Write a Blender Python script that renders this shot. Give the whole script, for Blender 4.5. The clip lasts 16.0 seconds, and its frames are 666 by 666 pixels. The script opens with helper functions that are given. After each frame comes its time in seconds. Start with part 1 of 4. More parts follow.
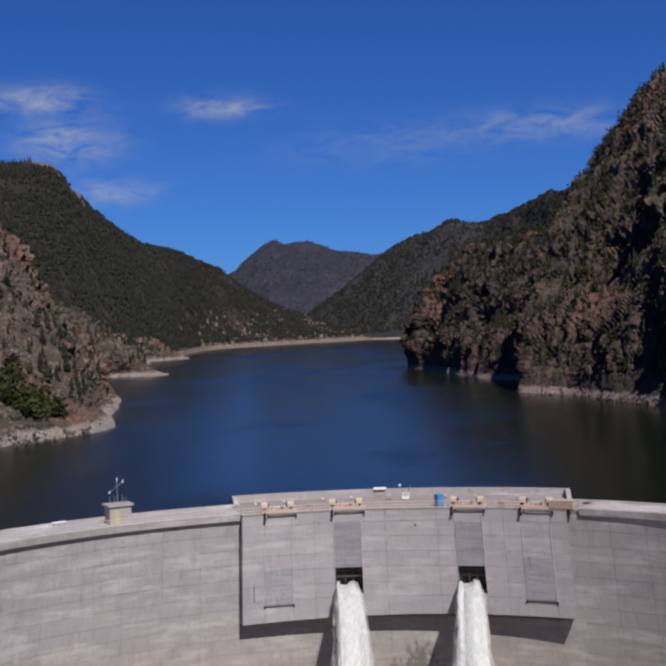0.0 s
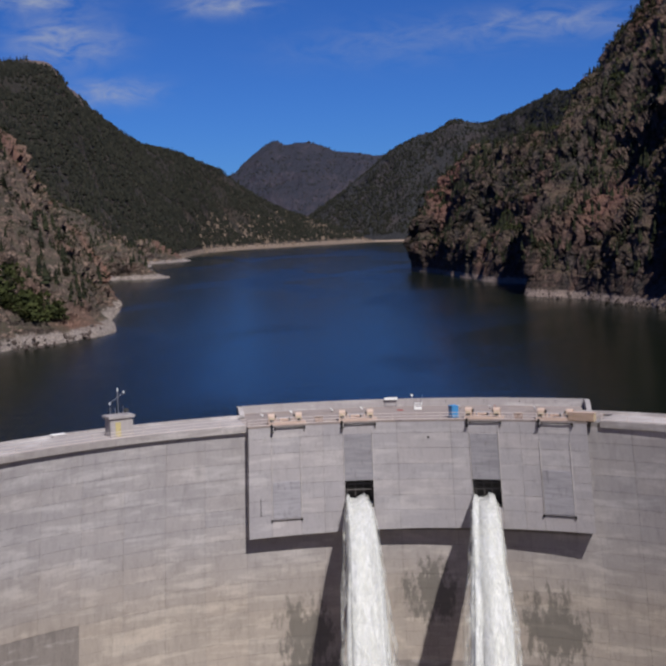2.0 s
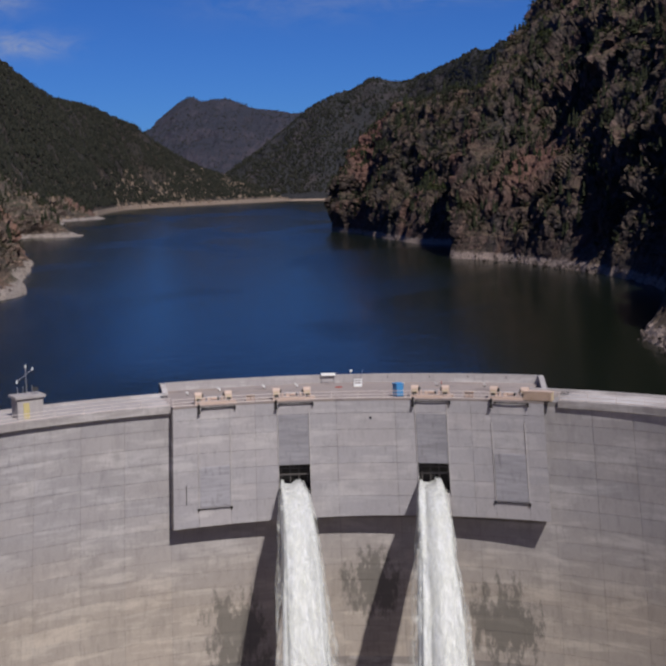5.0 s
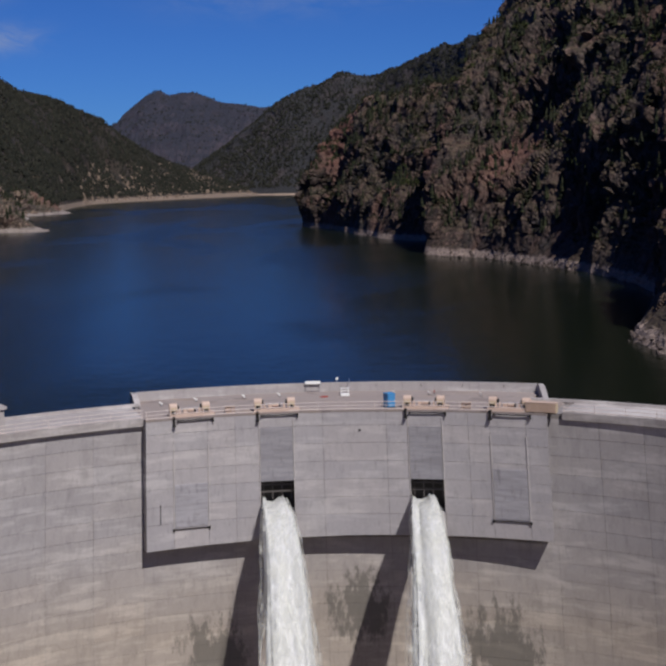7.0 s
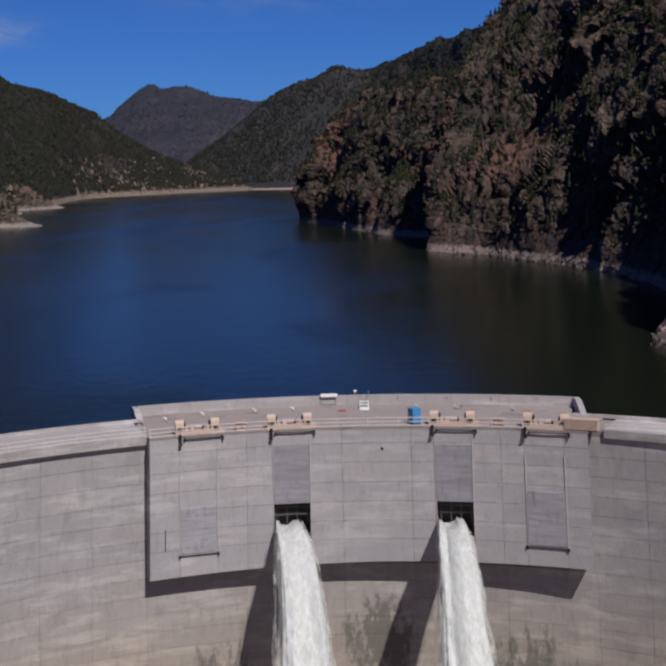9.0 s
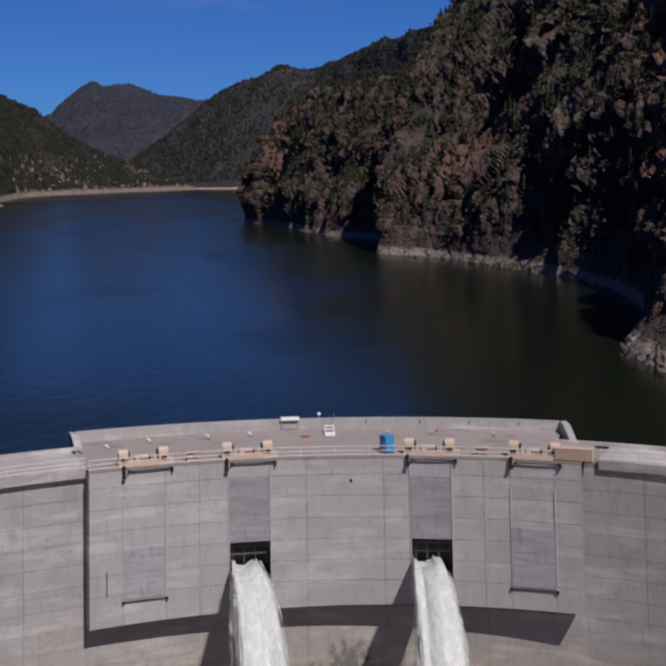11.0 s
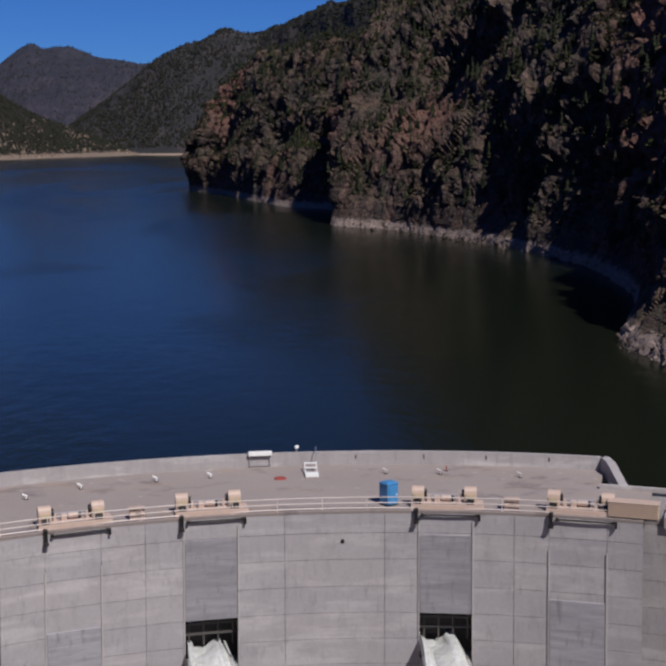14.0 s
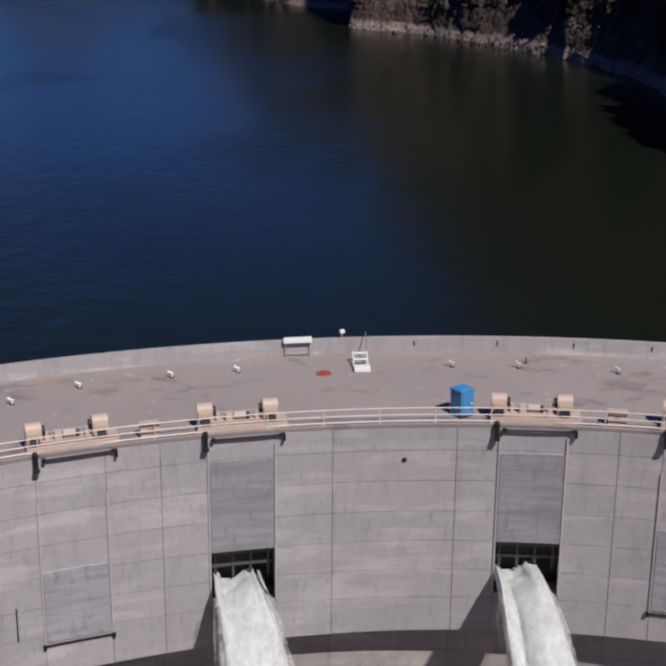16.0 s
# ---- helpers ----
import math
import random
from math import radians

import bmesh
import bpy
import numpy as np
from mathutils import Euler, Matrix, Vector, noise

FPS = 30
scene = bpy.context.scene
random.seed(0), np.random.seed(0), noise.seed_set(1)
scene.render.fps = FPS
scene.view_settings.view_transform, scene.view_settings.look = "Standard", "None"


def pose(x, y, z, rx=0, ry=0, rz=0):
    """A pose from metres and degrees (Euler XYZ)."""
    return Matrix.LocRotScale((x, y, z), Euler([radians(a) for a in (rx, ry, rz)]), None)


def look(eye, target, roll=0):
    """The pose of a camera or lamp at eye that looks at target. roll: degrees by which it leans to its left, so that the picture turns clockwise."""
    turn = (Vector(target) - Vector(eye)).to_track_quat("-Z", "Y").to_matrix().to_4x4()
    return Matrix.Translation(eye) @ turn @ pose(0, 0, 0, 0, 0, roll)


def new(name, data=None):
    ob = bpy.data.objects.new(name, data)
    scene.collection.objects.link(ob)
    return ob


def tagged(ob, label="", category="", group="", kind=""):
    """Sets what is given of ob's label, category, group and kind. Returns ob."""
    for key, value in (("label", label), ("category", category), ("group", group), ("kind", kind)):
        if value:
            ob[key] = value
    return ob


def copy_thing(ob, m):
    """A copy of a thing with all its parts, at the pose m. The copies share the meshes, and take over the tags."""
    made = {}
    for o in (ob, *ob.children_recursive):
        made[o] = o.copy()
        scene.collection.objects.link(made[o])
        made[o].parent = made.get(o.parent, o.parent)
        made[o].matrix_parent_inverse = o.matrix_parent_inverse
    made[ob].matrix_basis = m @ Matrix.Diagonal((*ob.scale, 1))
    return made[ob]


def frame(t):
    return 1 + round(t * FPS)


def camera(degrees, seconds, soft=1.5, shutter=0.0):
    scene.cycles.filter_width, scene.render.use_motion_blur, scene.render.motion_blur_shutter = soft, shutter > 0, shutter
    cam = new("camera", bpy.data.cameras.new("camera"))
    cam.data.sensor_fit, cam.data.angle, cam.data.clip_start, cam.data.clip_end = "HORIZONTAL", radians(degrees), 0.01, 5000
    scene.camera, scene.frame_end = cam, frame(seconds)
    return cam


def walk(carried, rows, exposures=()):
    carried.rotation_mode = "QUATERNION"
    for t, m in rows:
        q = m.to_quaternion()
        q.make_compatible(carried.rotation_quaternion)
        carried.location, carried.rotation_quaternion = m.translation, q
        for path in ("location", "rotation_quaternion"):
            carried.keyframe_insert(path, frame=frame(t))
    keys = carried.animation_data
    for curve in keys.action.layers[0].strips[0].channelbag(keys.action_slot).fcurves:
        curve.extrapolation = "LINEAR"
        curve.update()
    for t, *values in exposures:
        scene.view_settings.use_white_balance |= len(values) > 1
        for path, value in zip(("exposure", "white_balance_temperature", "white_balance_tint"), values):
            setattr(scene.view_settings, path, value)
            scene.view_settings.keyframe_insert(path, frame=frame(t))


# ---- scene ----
cam = camera(30.0, 16.0, soft=3.0)
PATH = [
    (0, (18.737, -211.704, 29.867), (4.326, -112.751, 29.086), -2.24),
    (0.5, (18.033, -209.163, 29.929), (3.576, -110.223, 28.558), -2.28),
    (1, (17.393, -206.823, 29.851), (2.831, -107.945, 26.503), -2.28),
    (1.5, (16.678, -204.477, 29.937), (1.979, -105.786, 23.302), -2.24),
    (2, (15.936, -202.064, 30.111), (1.181, -103.535, 21.484), -2.23),
    (2.5, (15.111, -199.390, 30.291), (0.295, -100.989, 20.403), -2.25),
    (3, (14.232, -196.603, 30.331), (1.611, -97.978, 19.663), -2.12),
    (3.5, (13.337, -193.669, 30.380), (2.504, -94.901, 19.089), -1.97),
    (4, (12.479, -190.628, 30.384), (2.423, -91.819, 18.737), -1.86),
    (4.5, (11.616, -187.516, 30.328), (2.544, -88.644, 18.410), -1.76),
    (7, (7.177, -171.072, 30.252), (1.672, -72.024, 17.637), -1.52),
    (7.5, (6.163, -167.702, 30.269), (1.050, -68.647, 17.540), -1.50),
    (8, (5.113, -164.244, 30.411), (0.207, -65.197, 17.548), -1.45),
    (8.5, (4.149, -160.889, 30.436), (-0.761, -61.855, 17.470), -1.43),
    (9, (3.104, -157.456, 30.520), (-1.857, -58.438, 17.449), -1.46),
    (9.5, (2.245, -153.772, 30.426), (-1.501, -54.714, 17.253), -1.30),
    (12, (-1.206, -131.054, 30.386), (-0.993, -31.915, 17.296), -0.96),
    (12.5, (-1.775, -125.806, 30.503), (-1.557, -26.664, 17.434), -0.95),
    (13, (-2.367, -120.129, 30.582), (-2.171, -20.992, 17.475), -0.99),
    (13.5, (-2.980, -114.300, 30.534), (-0.207, -15.306, 16.663), -0.81),
    (14, (-3.711, -108.547, 30.546), (0.426, -9.897, 14.703), -0.61),
    (14.5, (-4.400, -102.796, 30.635), (-0.137, -4.715, 11.612), -0.54),
    (15, (-5.045, -96.929, 30.861), (-1.061, 0.268, 7.690), -0.41),
    (15.5, (-5.705, -90.808, 31.258), (-2.150, 5.236, 3.640), -0.48),
    (16, (-6.182, -84.964, 31.361), (-3.128, 9.971, 0.088), -0.63),
]
EXPO = [(0.0, -0.03), (3.0, -0.08), (7.0, -0.2), (12.0, -0.25), (16.0, -0.16)]
walk(cam, [(t, look(eye, target, roll)) for t, eye, target, roll in PATH], EXPO)

# ---- light ----
SUN_AZ, SUN_EL = radians(28), radians(48)          # azimuth from -y towards +x
SUN_DIR = Vector((math.sin(SUN_AZ) * math.cos(SUN_EL), -math.cos(SUN_AZ) * math.cos(SUN_EL), math.sin(SUN_EL)))
sun = new("sun", bpy.data.lights.new("sun", "SUN"))
sun.data.energy, sun.data.angle, sun.data.color = 5.0, radians(0.53), (1.0, 0.95, 0.89)
sun.matrix_world = look(SUN_DIR * 100, (0, 0, 0))


def node(nt, kind, at=None, **inputs):
    n = nt.nodes.new(kind)
    for k, v in inputs.items():
        n.inputs[k.replace("_", " ")].default_value = v
    return n


def build_world():
    w = bpy.data.worlds.new("sky")
    scene.world = w
    w.use_nodes = True
    nt = w.node_tree
    nt.nodes.clear()
    L = nt.links.new
    sky = nt.nodes.new("ShaderNodeTexSky")
    sky.sky_type, sky.sun_disc = "NISHITA", False
    sky.sun_elevation, sky.sun_rotation = SUN_EL, math.pi - SUN_AZ
    sky.altitude, sky.air_density, sky.dust_density, sky.ozone_density = 2200, 1.0, 0.6, 3.0
    tint = node(nt, "ShaderNodeMix")
    tint.data_type, tint.blend_type = "RGBA", "MULTIPLY"
    tint.inputs[0].default_value = 1.0
    L(sky.outputs[0], tint.inputs[6])
    tint.inputs[7].default_value = (0.26, 0.575, 1.25, 1)
    # wispy cloud, stretched flat, thickest in a few stretches of the sky
    tc = nt.nodes.new("ShaderNodeTexCoord")
    mp = nt.nodes.new("ShaderNodeMapping")
    mp.inputs["Scale"].default_value = (24.0, 24.0, 62.0)
    mp.inputs["Rotation"].default_value = (0, radians(8), 0)
    L(tc.outputs["Generated"], mp.inputs[0])
    nz = node(nt, "ShaderNodeTexNoise", Scale=1.3, Detail=7.0, Roughness=0.62, Distortion=0.6)
    L(mp.outputs[0], nz.inputs["Vector"])
    total = None
    for az, el, wa, we, amp in ((-20.0, 8.5, 2.0, 0.9, 1.1), (-21.2, 10.4, 2.2, 0.6, 1.0), (-13.0, 10.0, 1.9, 0.5, 0.9), (1.6, 8.6, 4.2, 0.7, 0.65), (-17.9, 6.3, 1.9, 0.55, 0.8), (-6.0, 8.0, 4.0, 0.9, 0.25)):
        a, e = radians(az), radians(el)
        d = Vector((math.sin(a) * math.cos(e), math.cos(a) * math.cos(e), math.sin(e)))
        side = Vector((math.cos(a), -math.sin(a), 0))
        up = side.cross(d) * -1 if side.cross(d).z < 0 else side.cross(d)
        prev = None
        for axis, width in ((side, wa), (up, we)):
            dot = node(nt, "ShaderNodeVectorMath")
            dot.operation = "DOT_PRODUCT"
            L(tc.outputs["Generated"], dot.inputs[0])
            dot.inputs[1].default_value = axis
            off = node(nt, "ShaderNodeMath")
            off.operation = "MULTIPLY"
            L(dot.outputs["Value"], off.inputs[0])
            off.inputs[1].default_value = 1 / math.radians(width)
            sq = node(nt, "ShaderNodeMath")
            sq.operation = "MULTIPLY"
            L(off.outputs[0], sq.inputs[0])
            L(off.outputs[0], sq.inputs[1])
            if prev:
                add = node(nt, "ShaderNodeMath")
                add.operation = "ADD"
                L(prev.outputs[0], add.inputs[0])
                L(sq.outputs[0], add.inputs[1])
                prev = add
            else:
                prev = sq
        neg = node(nt, "ShaderNodeMath")
        neg.operation = "MULTIPLY"
        L(prev.outputs[0], neg.inputs[0])
        neg.inputs[1].default_value = -1
        ex = node(nt, "ShaderNodeMath")
        ex.operation = "EXPONENT"
        L(neg.outputs[0], ex.inputs[0])
        mul = node(nt, "ShaderNodeMath")
        mul.operation = "MULTIPLY"
        L(ex.outputs[0], mul.inputs[0])
        mul.inputs[1].default_value = amp
        if total:
            add = node(nt, "ShaderNodeMath")
            add.operation = "ADD"
            L(total.outputs[0], add.inputs[0])
            L(mul.outputs[0], add.inputs[1])
            total = add
        else:
            total = mul
    ramp = node(nt, "ShaderNodeMapRange")
    ramp.inputs[1].default_value, ramp.inputs[2].default_value = 0.36, 0.72
    L(nz.outputs["Fac"], ramp.inputs[0])
    mul = node(nt, "ShaderNodeMath")
    mul.operation, mul.use_clamp = "MULTIPLY", True
    L(ramp.outputs[0], mul.inputs[0])
    L(total.outputs[0], mul.inputs[1])
    mix = node(nt, "ShaderNodeMix")
    mix.data_type = "RGBA"
    L(mul.outputs[0], mix.inputs[0])
    L(tint.outputs[2], mix.inputs[6])
    mix.inputs[7].default_value = (5.6, 6.3, 8.4, 1)
    bg = node(nt, "ShaderNodeBackground", Strength=0.06)
    L(mix.outputs[2], bg.inputs[0])
    out = nt.nodes.new("ShaderNodeOutputWorld")
    L(bg.outputs[0], out.inputs[0])


build_world()

# ---- materials ----


def rgb(c):
    return (*c, 1.0) if len(c) == 3 else c


class Mat:
    """A small builder round one Principled material."""

    def __init__(self, name, rough=0.8, metal=0.0):
        self.m = bpy.data.materials.new(name)
        self.m.use_nodes = True
        self.nt = self.m.node_tree
        self.b = self.nt.nodes["Principled BSDF"]
        self.b.inputs["Roughness"].default_value = rough
        self.b.inputs["Metallic"].default_value = metal
        self.link = self.nt.links.new
        self.geo = self.nt.nodes.new("ShaderNodeNewGeometry")

    def coords(self, scale=(1, 1, 1), obj=False):
        mp = self.nt.nodes.new("ShaderNodeMapping")
        mp.inputs["Scale"].default_value = scale
        if obj:
            tc = self.nt.nodes.new("ShaderNodeTexCoord")
            self.link(tc.outputs["Object"], mp.inputs[0])
        else:
            self.link(self.geo.outputs["Position"], mp.inputs[0])
        return mp.outputs[0]

    def noise(self, scale, detail=4.0, rough=0.55, stretch=(1, 1, 1), dist=0.0, obj=False):
        n = node(self.nt, "ShaderNodeTexNoise", Scale=scale, Detail=detail, Roughness=rough, Distortion=dist)
        self.link(self.coords(stretch, obj), n.inputs["Vector"])
        return n.outputs["Fac"]

    def ramp(self, fac, stops):
        r = self.nt.nodes.new("ShaderNodeValToRGB")
        while len(r.color_ramp.elements) < len(stops):
            r.color_ramp.elements.new(0.5)
        for e, (p, c) in zip(r.color_ramp.elements, stops):
            e.position, e.color = p, rgb(c) if isinstance(c, tuple) else (c, c, c, 1)
        self.link(fac, r.inputs[0])
        return r.outputs[0]

    def mix(self, fac, a, b, mode="MIX"):
        m = self.nt.nodes.new("ShaderNodeMix")
        m.data_type, m.blend_type = "RGBA", mode
        for slot, v in ((0, fac), (6, a), (7, b)):
            if isinstance(v, (int, float)):
                m.inputs[slot].default_value = v
            elif isinstance(v, tuple):
                m.inputs[slot].default_value = rgb(v)
            else:
                self.link(v, m.inputs[slot])
        return m.outputs[2]

    def math(self, op, a, b=0.0, clamp=False):
        m = self.nt.nodes.new("ShaderNodeMath")
        m.operation, m.use_clamp = op, clamp
        for slot, v in ((0, a), (1, b)):
            if isinstance(v, (int, float)):
                m.inputs[slot].default_value = v
            else:
                self.link(v, m.inputs[slot])
        return m.outputs[0]

    def random(self):
        return self.nt.nodes.new("ShaderNodeObjectInfo").outputs["Random"]

    def island(self):
        return self.geo.outputs["Random Per Island"]

    def axis(self, what, k):
        s = self.nt.nodes.new("ShaderNodeSeparateXYZ")
        self.link(self.geo.outputs[what], s.inputs[0])
        return s.outputs[k]

    def color(self, c):
        if isinstance(c, tuple):
            self.b.inputs["Base Color"].default_value = rgb(c)
        else:
            self.link(c, self.b.inputs["Base Color"])
        return self

    def bump(self, h, dist=0.05, strength=0.6):
        n = node(self.nt, "ShaderNodeBump", Strength=strength, Distance=dist)
        self.link(h, n.inputs["Height"])
        self.link(n.outputs[0], self.b.inputs["Normal"])
        return self


def concrete(name, light, dark, stain=0.5, warm=0.0):
    m = Mat(name, 0.88)
    big = m.noise(0.16, 5, 0.6)
    streak = m.noise(0.9, 5, 0.65, (1, 1, 0.12))
    fine = m.noise(3.2, 5, 0.7)
    col = m.mix(big, dark, light)
    lift = m.noise(0.4, 4, 0.6, (0.3, 0.3, 1.3), 0.3)
    col = m.mix(m.math("MULTIPLY", m.ramp(lift, ((0.5, 0.0), (0.64, 1.0))), 0.6), col, (0.63, 0.605, 0.615))
    blot = m.noise(0.33, 5, 0.65, (1, 1, 0.7))
    col = m.mix(m.math("MULTIPLY", m.ramp(blot, ((0.54, 0.0), (0.7, 1.0))), 0.25), col, tuple(c * 0.75 for c in dark))
    col = m.mix(m.math("MULTIPLY", m.ramp(streak, ((0.5, 0.0), (0.74, 1.0))), stain), col, tuple(c * 0.55 for c in dark))
    drip = m.noise(2.6, 4, 0.6, (1, 1, 0.07))
    col = m.mix(m.math("MULTIPLY", m.ramp(drip, ((0.57, 0.0), (0.74, 1.0))), 0.35), col, tuple(c * 0.5 for c in dark))
    col = m.mix(m.math("MULTIPLY", m.ramp(m.noise(1.4, 4, 0.6, (1, 1, 0.2)), ((0.6, 0.0), (0.78, 1.0))), 0.3), col, (0.56, 0.54, 0.54))
    col = m.mix(0.4, col, m.ramp(fine, ((0.25, 0.68), (0.75, 1.0))), "MULTIPLY")
    tone = m.ramp(m.random(), ((0.0, (0.92, 0.92, 0.94)), (0.5, (0.98, 0.975, 0.98)), (1.0, (1.03, 1.01, 1.0))))
    col = m.mix(0.85, col, tone, "MULTIPLY")
    if warm:
        low = m.nt.nodes.new("ShaderNodeMapRange")
        low.inputs[1].default_value, low.inputs[2].default_value = -15.0, -30.0
        m.link(m.math("ADD", m.axis("Position", 2), m.math("MULTIPLY", big, 6.0)), low.inputs[0])
        col = m.mix(m.math("MULTIPLY", low.outputs[0], warm), col, (1.0, 0.92, 0.78), "MULTIPLY")
        ragged = m.noise(0.7, 6, 0.7, (1, 1, 0.35))
        for at, size in (((21.0, 0.7, -37.68), 8.5), ((0.3, 2.3, -31.96), 7.0), ((-21.1, 1.0, -39.33), 8.5)):
            d = m.nt.nodes.new("ShaderNodeVectorMath")
            d.operation = "DISTANCE"
            m.link(m.coords((1, 1, 0.75)), d.inputs[0])
            d.inputs[1].default_value = (at[0], at[1], at[2] * 0.75)
            near = m.math("SUBTRACT", 1.0, m.math("MULTIPLY", d.outputs["Value"], 1 / size), True)
            wet = m.ramp(m.math("ADD", m.math("MULTIPLY", near, 0.75), m.math("MULTIPLY", m.math("SUBTRACT", ragged, 0.5), 1.9)), ((0.24, 0.0), (0.46, 1.0)))
            wet = m.math("MULTIPLY", wet, m.math("MULTIPLY", near, 4.0, True), True)
            col = m.mix(m.math("MULTIPLY", wet, 0.7), col, (0.1, 0.095, 0.085))
    m.color(col)
    m.bump(fine, 0.03, 0.5)
    return m.m


def plain(name, c, rough=0.6, metal=0.0, vary=0.25, scale=3.0):
    m = Mat(name, rough, metal)
    n = m.noise(scale, 5, 0.65)
    m.color(m.mix(vary, c, m.mix(n, tuple(v * 0.35 for v in c), tuple(min(1, v * 1.35) for v in c))))
    m.bump(n, 0.01, 0.25)
    return m.m


def rock_ground(name, rock_a, rock_b, soil, band=(-10.4, -6.5), green=(0.035, 0.045, 0.018), veg=0.5, size=1.0, layers=0.0, low=(0.36, 0.3, 0.26), steep=(0.35, 0.75), vary=None, outcrops=None, bare=(), joints=()):
    """Rock on steep faces, soil and scrub on flatter ones, with the pale drawdown band above the water."""
    m = Mat(name, 0.92)
    n1 = m.noise(0.035 / size, 6, 0.6)
    n2 = m.noise(0.22 / size, 6, 0.65)
    n3 = m.noise(0.9 / size, 5, 0.7, (1, 1, 0.45))
    rock = m.mix(m.ramp(n1, ((0.35, 0.0), (0.65, 1.0))), rock_a, rock_b)
    rock = m.mix(0.9, rock, m.ramp(n3, ((0.3, 0.45), (0.7, 1.15))), "MULTIPLY")
    if layers:
        rock = m.mix(layers, rock, m.ramp(m.noise(0.12, 5, 0.6, (0.25, 0.25, 6.0)), ((0.4, 0.45), (0.62, 1.2))), "MULTIPLY")
    relief = m.math("ADD", n3, n2)
    for cell, tall in joints:                       # jointed rock: a tone for each block, dark cracks between blocks
        w = m.nt.nodes.new("ShaderNodeVectorMath")
        w.operation = "MULTIPLY_ADD"
        shake = node(m.nt, "ShaderNodeTexNoise", Scale=0.5 / cell, Detail=2.0)
        m.link(m.geo.outputs["Position"], shake.inputs["Vector"])
        m.link(shake.outputs["Color"], w.inputs[0])
        w.inputs[1].default_value = (cell * 1.2,) * 3
        m.link(m.coords((1, 1, 1 / tall)), w.inputs[2])
        tone = node(m.nt, "ShaderNodeTexVoronoi", Scale=1 / cell)
        m.link(w.outputs[0], tone.inputs["Vector"])
        crack = node(m.nt, "ShaderNodeTexVoronoi", Scale=1 / cell)
        crack.feature = "DISTANCE_TO_EDGE"
        m.link(w.outputs[0], crack.inputs["Vector"])
        rock = m.mix(0.8, rock, m.ramp(tone.outputs["Color"], ((0.15, 0.6), (0.85, 1.35))), "MULTIPLY")
        gap = m.ramp(crack.outputs["Distance"], ((0.0, 0.3), (0.1, 1.0)))
        rock = m.mix(0.85, rock, gap, "MULTIPLY")
        relief = m.math("ADD", relief, m.math("MULTIPLY", gap, 0.5))
    ground = m.mix(m.ramp(n2, ((0.42 - 0.15 * veg, 1.0), (0.78 - 0.3 * veg, 0.0))), soil, green)
    slope = m.ramp(m.math("ADD", m.axis("Normal", 2), m.math("MULTIPLY", m.math("SUBTRACT", n2, 0.5), 0.7)), ((steep[0], 0.0), (steep[1], 1.0)))
    col = m.mix(slope, rock, ground)
    if vary:
        col = m.mix(m.math("MULTIPLY", m.ramp(m.noise(0.012, 4, 0.6), ((0.52, 0.0), (0.66, 1.0))), vary[3]), col, vary[:3])
    if outcrops:                                    # pale ledges that break through the lowest slopes
        foot = m.nt.nodes.new("ShaderNodeMapRange")
        foot.inputs[1].default_value, foot.inputs[2].default_value = outcrops[0], outcrops[0] * 0.3
        m.link(m.axis("Position", 2), foot.inputs[0])
        knob = m.ramp(m.noise(0.035, 4, 0.65, (1, 1, 0.6)), ((0.52, 0.0), (0.6, 1.0)))
        col = m.mix(m.math("MULTIPLY", m.math("MULTIPLY", knob, foot.outputs[0]), 0.85), col, outcrops[1])
    for at, size in bare:                           # bare pink rock where the brow breaks off
        d = m.nt.nodes.new("ShaderNodeVectorMath")
        d.operation = "DISTANCE"
        m.link(m.coords(), d.inputs[0])
        d.inputs[1].default_value = at
        near = m.math("SUBTRACT", 1.0, m.math("MULTIPLY", d.outputs["Value"], 1 / size))
        edge = m.ramp(m.math("ADD", near, m.math("MULTIPLY", m.math("SUBTRACT", n2, 0.5), 1.2)), ((0.1, 0.0), (0.3, 1.0)))
        col = m.mix(edge, col, m.mix(n3, (0.17, 0.115, 0.1), (0.34, 0.25, 0.21)))
    shore = m.nt.nodes.new("ShaderNodeMapRange")
    shore.inputs[1].default_value, shore.inputs[2].default_value = band[1], band[1] - 1.2
    m.link(m.math("ADD", m.axis("Position", 2), m.math("MULTIPLY", m.math("SUBTRACT", n2, 0.5), 5.0)), shore.inputs[0])
    col = m.mix(shore.outputs[0], col, m.mix(0.6, m.mix(n3, tuple(c * 0.6 for c in low), tuple(c * 1.35 for c in low)), gap if joints else (1, 1, 1), "MULTIPLY"))
    m.color(col)
    m.bump(relief, 0.8 * size, 0.8)
    return m.m


def foliage(name, dark, light, scale=0.4):
    m = Mat(name, 0.85)
    a = m.mix(m.island(), dark, light)
    m.color(m.mix(0.7, a, m.ramp(m.noise(scale, 4, 0.7), ((0.3, 0.35), (0.7, 1.3))), "MULTIPLY"))
    m.b.inputs["Specular IOR Level"].default_value = 0.2
    return m.m


